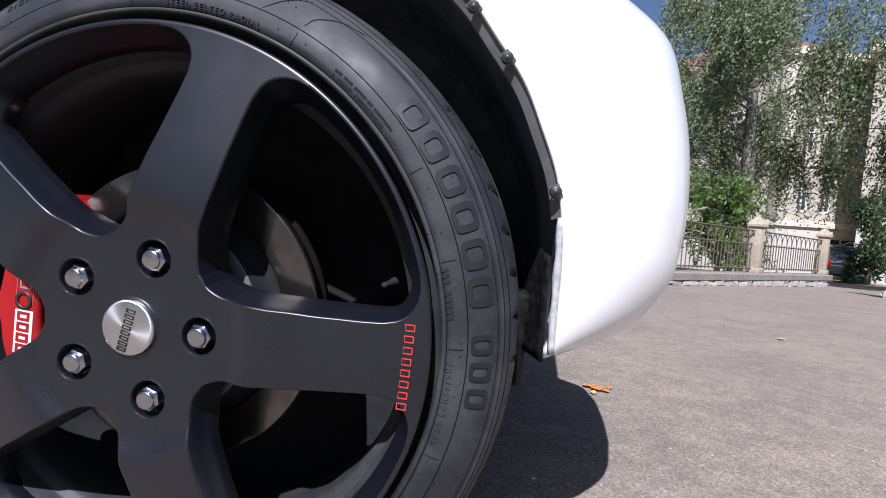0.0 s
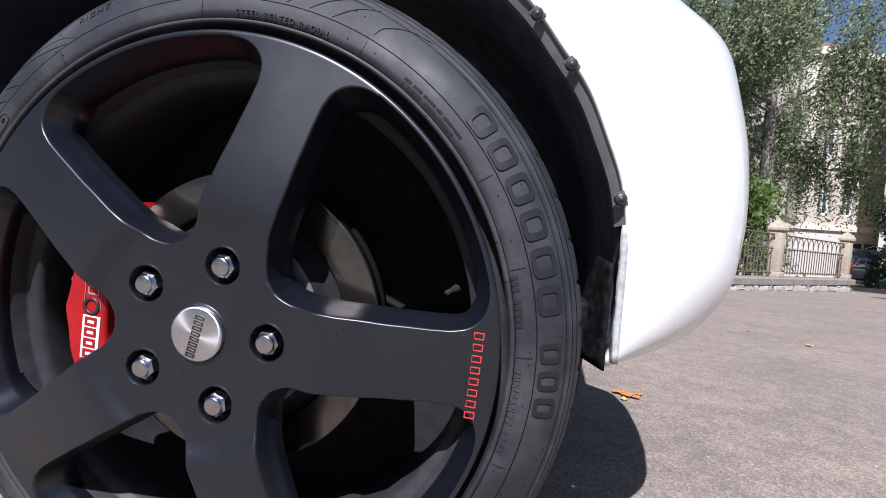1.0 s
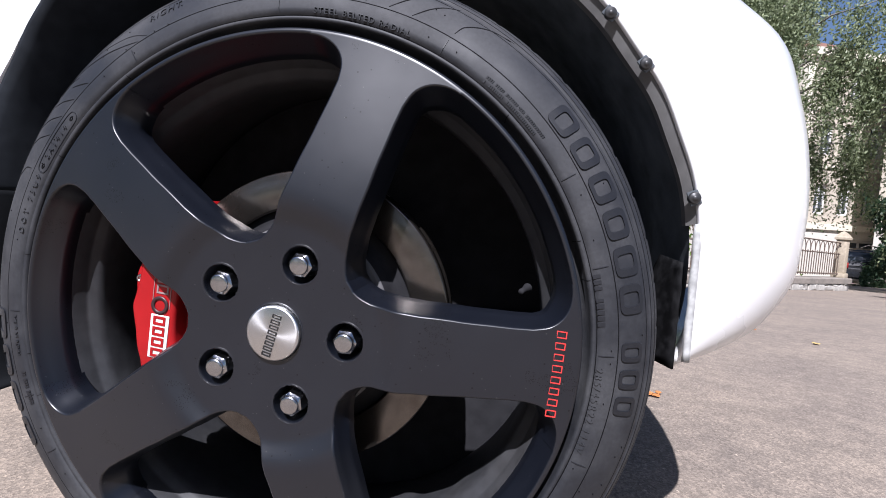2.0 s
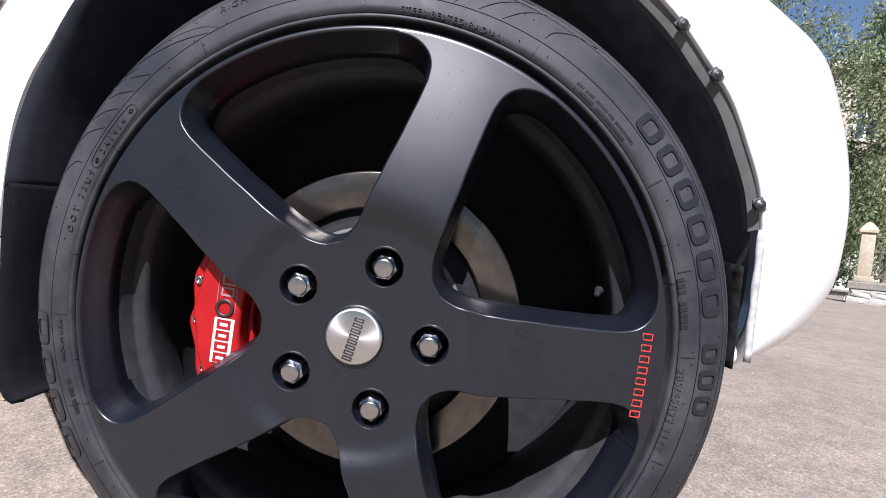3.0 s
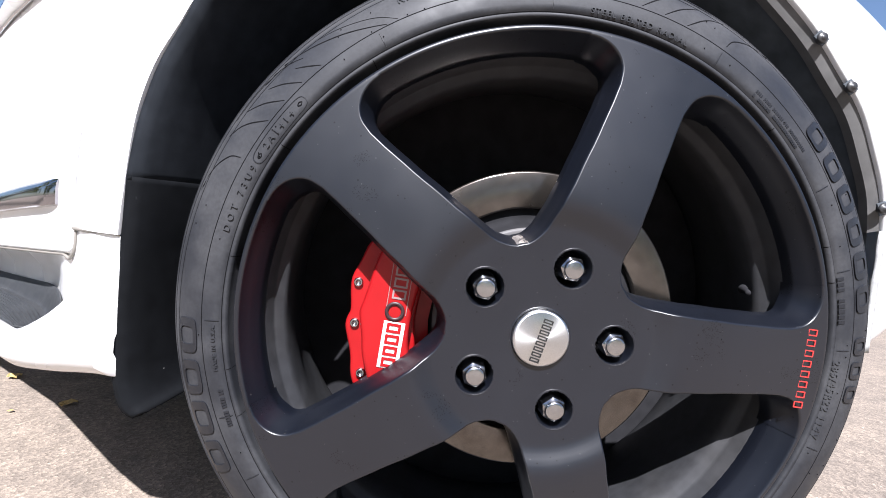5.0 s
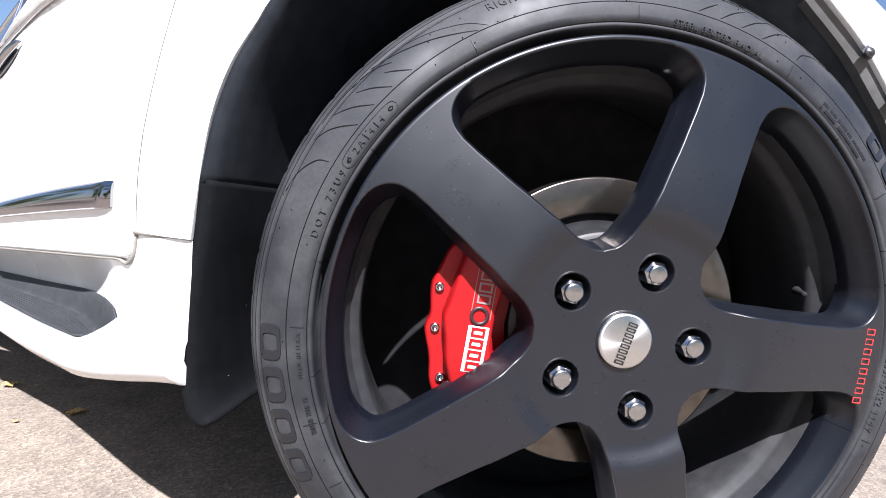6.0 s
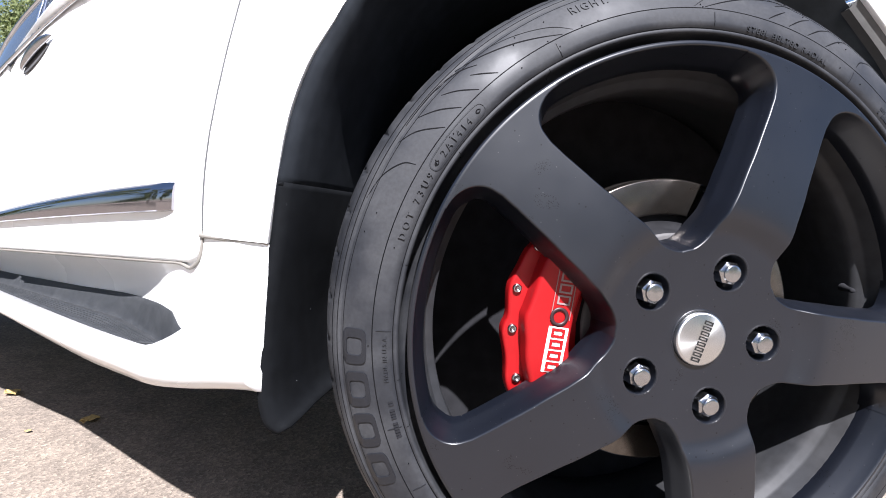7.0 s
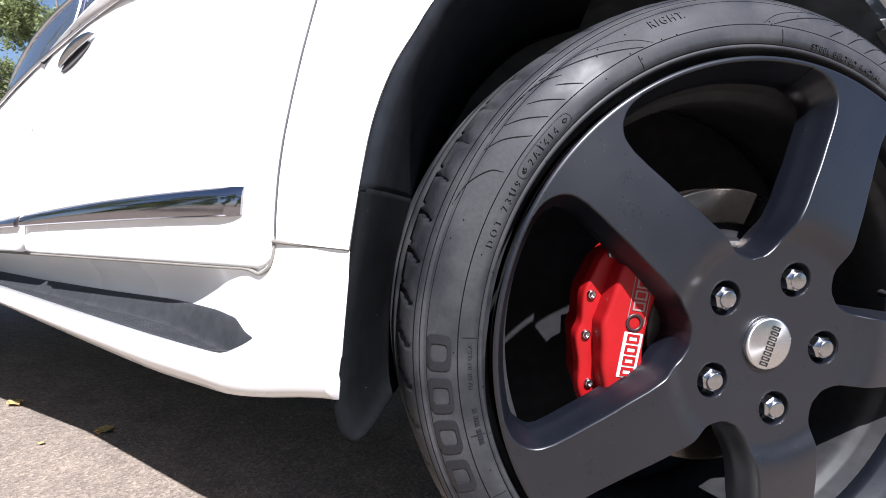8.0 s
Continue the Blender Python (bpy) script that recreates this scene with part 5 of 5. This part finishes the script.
wall_with_windows(CORNER, DIR_R, 6.1, BASE_Z, 1.15, [(3.0, 4.9, -1.2, 0.55)], M_WHITEWALL, building)
holes_l = []
for c, d in ((1.75, 3.3), (4.6, 6.2), (7.3, 8.5)):
    for k in range(4):
        s = 1.5 + 2.3 * k
        holes_l.append((s, s + 0.95, c, d))
wall_with_windows(CORNER, DIR_L, 11.0, 1.15, 9.3, holes_l, M_PLASTER, building)
wall_with_windows(CORNER, DIR_L, 11.0, BASE_Z, 1.15, [], M_WHITEWALL, building)
end_r = CORNER + DIR_R * 6.1
wall_with_windows(end_r, Vector((-0.36, 0.93, 0)), 9.0, BASE_Z, 9.3, [], M_PLASTER, building)
for z, h, o in ((1.15, 0.28, 0.12), (4.0, 0.14, 0.07), (6.7, 0.14, 0.07), (9.25, 0.35, 0.35)):
    for d, length in ((DIR_R, 6.2), (DIR_L, 11.1)):
        bm = bmesh.new()
        add_box(bm, (length, 0.3, h))
        c = CORNER + d * (length / 2 - 0.05)
        nn = Vector((d.y, -d.x, 0))
        if nn.y > 0:
            nn = -nn
        c = c + nn * (o - 0.15 + 0.003)
        part("cornice", bm, M_TRIM, building, "cream cornice", smooth=False).matrix_local = Matrix.Translation((c.x, c.y, z)) @ pose(0, 0, 0, 0, 0, degrees_of(atan2(d.y, d.x)))
for z0, z1, w in ((1.3, 9.1, 0.55),):
    bm = bmesh.new()
    add_box(bm, (w, w, z1 - z0), bevel=0.03)
    part("corner_pilaster", bm, M_TRIM, building, "cream corner pilaster").matrix_local = Matrix.Translation((CORNER.x - 0.03, CORNER.y + 0.14, (z0 + z1) / 2)) @ pose(0, 0, 0, 0, 0, 30)
bm = bmesh.new()
r4 = [CORNER + Vector((0, -0.3, 0)), end_r + DIR_R * 0.3, end_r + Vector((-3.2, 8.4, 0)), CORNER + DIR_L * 11]
top = [bm.verts.new((p.x, p.y, 9.45)) for p in r4]
mid = sum(r4, Vector()) / 4
apex = bm.verts.new((mid.x, mid.y, 12.0))
for i in range(4):
    bm.faces.new((top[i], top[(i + 1) % 4], apex))
part("roof", bm, material("brown_roof_tiles", (0.18, 0.09, 0.06), 0.8, vary=0.2, scale=3), building, "brown tiled roof", smooth=False)


annex = new("building")
tagged(annex, "pale plastered house behind the yard wall", "building")
AX = Vector((14.5, 25.3, 0))
AX_DIR = Vector((0.85, -0.53, 0)).normalized()
wall_with_windows(AX, AX_DIR, 9.0, 1.6, 9.0, [(0.9 + 1.9 * k, 1.75 + 1.9 * k, c, c + 1.5) for k in range(4) for c in (2.6, 5.6)], M_PLASTER, annex)
wall_with_windows(AX, AX_DIR, 9.0, -2.2, 1.6, [], M_WHITEWALL, annex)
wall_with_windows(AX, Vector((0.53, 0.85, 0)), 7.0, -2.2, 9.0, [], M_PLASTER, annex)
bm = bmesh.new()
add_box(bm, (9.2, 0.3, 0.28))
c = AX + AX_DIR * 4.5 + Vector((-0.53, -0.85, 0)) * 0.02
part("cornice", bm, M_TRIM, annex, "cream cornice", smooth=False).matrix_local = Matrix.Translation((c.x, c.y, 1.6)) @ pose(0, 0, 0, 0, 0, degrees_of(atan2(AX_DIR.y, AX_DIR.x)))
bm = bmesh.new()
add_box(bm, (9.6, 8.0, 0.3))
c = AX + AX_DIR * 4.5 + Vector((0.53, 0.85, 0)) * 3.6
part("roof", bm, M_TRIM, annex, "flat roof edge", smooth=False).matrix_local = Matrix.Translation((c.x, c.y, 9.15)) @ pose(0, 0, 0, 0, 0, degrees_of(atan2(AX_DIR.y, AX_DIR.x)))


# ---- trees ----
def leaf_quad(vs, fs, p, size, rng, droop=0.0):
    n = Vector((rng.gauss(0, 1), rng.gauss(0, 1), rng.gauss(0, 0.7))).normalized()
    t = n.orthogonal().normalized()
    t = (t + Vector((0, 0, -droop))).normalized()
    b = n.cross(t)
    i = len(vs)
    vs += [p - t * size, p + b * size * 0.42, p + t * size, p - b * size * 0.42]
    fs.append((i, i + 1, i + 2, i + 3))


def mesh_from(name, vs, fs, mat, parent, label=""):
    me = bpy.data.meshes.new(name)
    me.from_pydata([tuple(v) for v in vs], [], fs)
    me.materials.append(mat)
    ob = new(name, me)
    ob.parent = parent
    if label:
        tagged(ob, label)
    return ob


def tree(place, height, spread, bare, mat, label, seed, twigs=420, leaves=26, size=0.085, hang=1.1, category="tree", name="tree"):
    """A tapered trunk with limbs; hanging twigs carry many small leaves."""
    rng = random.Random(seed)
    ob = empty(name, label, category, place=place)
    trunk = [Vector((0.08 * sin(k * 1.1) * k / 5, 0.06 * cos(k), height * 0.95 * k / 9)) for k in range(10)]
    part("trunk", tube(trunk, [0.03 * height * (1 - 0.9 * k / 9) * 0.8 for k in range(10)], 8), M_BARK, ob)
    tips = []
    limbs = []
    for k in range(26):
        u = bare + (0.97 - bare) * (k + rng.random()) / 26
        z = height * u
        a = rng.uniform(0, 2 * pi)
        reach = spread * (0.35 + 0.75 * sin(pi * min(1, (u - bare) / (1 - bare) * 0.8 + 0.15))) * rng.uniform(0.75, 1.1)
        base = Vector((0, 0, z * 0.86))
        pts = [base + Vector((cos(a) * reach * v, sin(a) * reach * v, reach * (0.55 * v - 0.35 * v * v) + rng.uniform(-0.1, 0.1))) for v in (0, 0.25, 0.5, 0.75, 1.0)]
        limbs.append(pts)
        for p, q in zip(pts[1:], pts[2:]):
            for _ in range(6):
                tips.append(p.lerp(q, rng.random()))
    bm = bmesh.new()
    for pts in limbs:
        tb = tube(pts, [0.05, 0.04, 0.028, 0.018, 0.008], 5)
        me = bpy.data.meshes.new("tmp")
        tb.to_mesh(me)
        tb.free()
        bm.from_mesh(me)
        bpy.data.meshes.remove(me)
    part("limb", bm, M_BARK, ob)
    vs, fs = [], []
    clumps = [rng.choice(tips) for _ in range(max(60, twigs // 14))]
    for k in range(twigs):
        p = rng.choice(clumps) + Vector((rng.gauss(0, 0.17), rng.gauss(0, 0.17), rng.gauss(0, 0.2)))
        length = hang * rng.uniform(0.4, 1.5)
        drift = Vector((rng.gauss(0, 0.18), rng.gauss(0, 0.18), -1))
        for j in range(leaves):
            v = j / leaves
            q = p + drift * length * v + Vector((rng.gauss(0, 0.06), rng.gauss(0, 0.06), rng.gauss(0, 0.05)))
            leaf_quad(vs, fs, q, size * rng.uniform(0.6, 1.25), rng, 0.8)
    tagged(mesh_from("crown", vs, fs, mat, ob), kind="stuff")
    return ob


tree((6.9, 17.6, ground_z(0, 17.6)), 12.0, 3.7, 0.30, M_BIRCH, "tall weeping birch with fine hanging grey-green leaves", 3, twigs=2700, leaves=50, size=0.058, hang=1.9)
tree((4.9, 13.3, ground_z(0, 13.3)), 3.1, 0.9, 0.25, M_SHRUB, "bright green broad-leaved shrub behind the fence", 8, twigs=260, leaves=18, size=0.075, hang=0.35, category="shrub", name="shrub")
tree((6.4, 15.6, ground_z(0, 15.6)), 1.1, 0.7, 0.1, M_SHRUB, "low green bush behind the fence", 9, twigs=110, leaves=14, size=0.06, hang=0.2, category="bush", name="bush")
tree((12.75, 21.0, ground_z(0, 21.0)), 4.0, 0.85, 0.05, M_FIR, "dark green bushy conifer beside the drive", 11, twigs=420, leaves=22, size=0.085, hang=0.4)
tree((10.5, 14.5, ground_z(0, 14.5)), 9.8, 2.1, 0.24, M_BIRCH, "tall weeping birch with fine hanging grey-green leaves", 31, twigs=1700, leaves=42, size=0.058, hang=1.8)
tree((-11.5, 17.5, ground_z(0, 17.5)), 8.5, 3.2, 0.2, M_LIME, "leafy green street tree", 21, twigs=1500, leaves=28, size=0.065, hang=0.6)
tree((-16.0, 18.0, ground_z(0, 18.0)), 7.5, 3.2, 0.2, M_LIME, "leafy green street tree", 22, twigs=1300, leaves=28, size=0.065, hang=0.6)
tree((-8.0, 20.0, ground_z(0, 20.0)), 9.0, 3.2, 0.2, M_LIME, "leafy green street tree", 23, twigs=1300, leaves=28, size=0.065, hang=0.6)

# unseen trees added behind and beside to block sky light and darken reflections
for x, y, h, seed in ((-13.0, -11.5, 10.5, 40), (-8.8, -12.5, 10.0, 41), (-4.4, -13.5, 10.5, 42), (0.0, -14.0, 10.0, 48), (4.4, -13.5, 10.5, 43), (8.8, -12.5, 10.0, 44), (13.0, -11.0, 10.5, 49), (-15.0, -6.5, 9.5, 45), (-16.0, -1.0, 9.0, 46), (-16.5, 5.5, 9.5, 47)):
    tree((x, y, 0.0), h, 3.6, 0.12, M_LIME, "leafy green street tree", seed, twigs=460, leaves=22, size=0.15, hang=0.9)

# ---- dark parked car by the building ----
M_BLACKCAR = material("black_car_paint", (0.012, 0.012, 0.014), 0.2, vary=0.02, coat=0.5)
parked = empty("parked_car", "black estate car parked beside the building", "car", place=(12.75, 22.6, ground_z(0, 22.6) + 0.0))
prof = [(-1.0, 0.30), (-0.98, 0.75), (-0.85, 0.95), (-0.55, 1.45), (0.0, 1.52), (0.9, 1.50), (1.45, 1.05), (2.3, 0.90), (2.45, 0.70), (2.45, 0.30)]
rows = [[(w, y, z) for y, z in prof] for w in (-0.80, -0.78, 0.78, 0.80)]
bm = bmesh.new()
vs_l = [bm.verts.new((-0.80, y, z)) for y, z in prof]
vs_r = [bm.verts.new((0.80, y, z)) for y, z in prof]
for i in range(len(prof)):
    j = (i + 1) % len(prof)
    bm.faces.new((vs_l[i], vs_l[j], vs_r[j], vs_r[i]))
bm.faces.new(vs_l)
bm.faces.new(vs_r[::-1])
bmesh.ops.recalc_face_normals(bm, faces=bm.faces)
bmesh.ops.bevel(bm, geom=list(bm.edges), offset=0.07, segments=3, affect="EDGES")
part("body", bm, M_BLACKCAR, parked)
bm = bmesh.new()
add_box(bm, (1.3, 0.02, 0.42), pose(0, -0.72, 1.18, -30), 0.006)
part("rear_window", bm, M_PANE, parked)
for sx in (-0.6, 0.6):
    bm = bmesh.new()
    add_box(bm, (0.22, 0.03, 0.22), pose(sx, -0.985, 0.82), 0.01)
    part("tail_light", bm, material("red_tail_light", (0.25, 0.01, 0.01), 0.25, vary=0.05), parked)
for sx in (-0.72, 0.72):
    for y in (-0.35, 1.75):
        w = part("wheel", lathe([(0.05, 0.02), (0.2, 0.0), (0.24, -0.02), (0.31, 0.0), (0.33, 0.05), (0.33, 0.18), (0.05, 0.2)], 32), M_RUBBER, parked)
        w.matrix_local = pose(sx, y, 0.33, 0, 0, 90 if sx > 0 else -90)
parked.rotation_euler = (0, 0, radians(-25))


# ---- litter on the asphalt: dry leaves and a dark oil spot ----
def dry_leaf(place, size, mat, label, seed):
    rng = random.Random(seed)
    rows = []
    for i in range(9):
        u = i / 8
        w = size * 0.42 * sin(pi * min(0.98, u * 0.96 + 0.02)) * rng.uniform(0.8, 1.1)
        rows.append([(size * (u - 0.5), w * v, 0.003 + size * 0.10 * abs(v) ** 1.5 + size * 0.08 * sin(u * 5) ** 2) for v in (-1, -0.5, 0, 0.5, 1)])
    ob = part("dry_leaf", thick(sheet(rows), 0.0006), mat, None, angle=60)
    tagged(ob, label, "leaf", "dry leaves on the asphalt")
    ob.matrix_world = Matrix.Translation((place[0], place[1], ground_z(*place) + 0.001)) @ pose(0, 0, 0, 0, 0, rng.uniform(0, 360))
    return ob


M_DRY = material("dry_orange_leaf", (0.42, 0.17, 0.05), 0.8, vary=0.3, scale=120)
M_DRYPALE = material("dry_yellow_leaf", (0.50, 0.36, 0.14), 0.8, vary=0.3, scale=120)
LEAVES = [(0.63, 1.306, 0.05, 0), (0.604, 1.33, 0.045, 0), (0.657, 1.297, 0.035, 0), (0.612, 1.257, 0.03, 1), (0.672, 1.339, 0.03, 0), (1.953, 3.045, 0.05, 1), (1.767, 3.482, 0.03, 0), (-1.209, 0.724, 0.035, 1), (-1.209, 0.741, 0.02, 1), (-0.95, 0.591, 0.035, 1), (-0.957, 0.582, 0.02, 1), (-1.382, 0.897, 0.02, 0), (-1.031, 0.53, 0.012, 1)]
rng = random.Random(4)
for k, (x, y, size, pale) in enumerate(LEAVES):
    dry_leaf((x, y), size, M_DRYPALE if pale else M_DRY, "dry yellow leaf lying on asphalt" if pale else "crumpled dry orange leaf lying on asphalt", k)
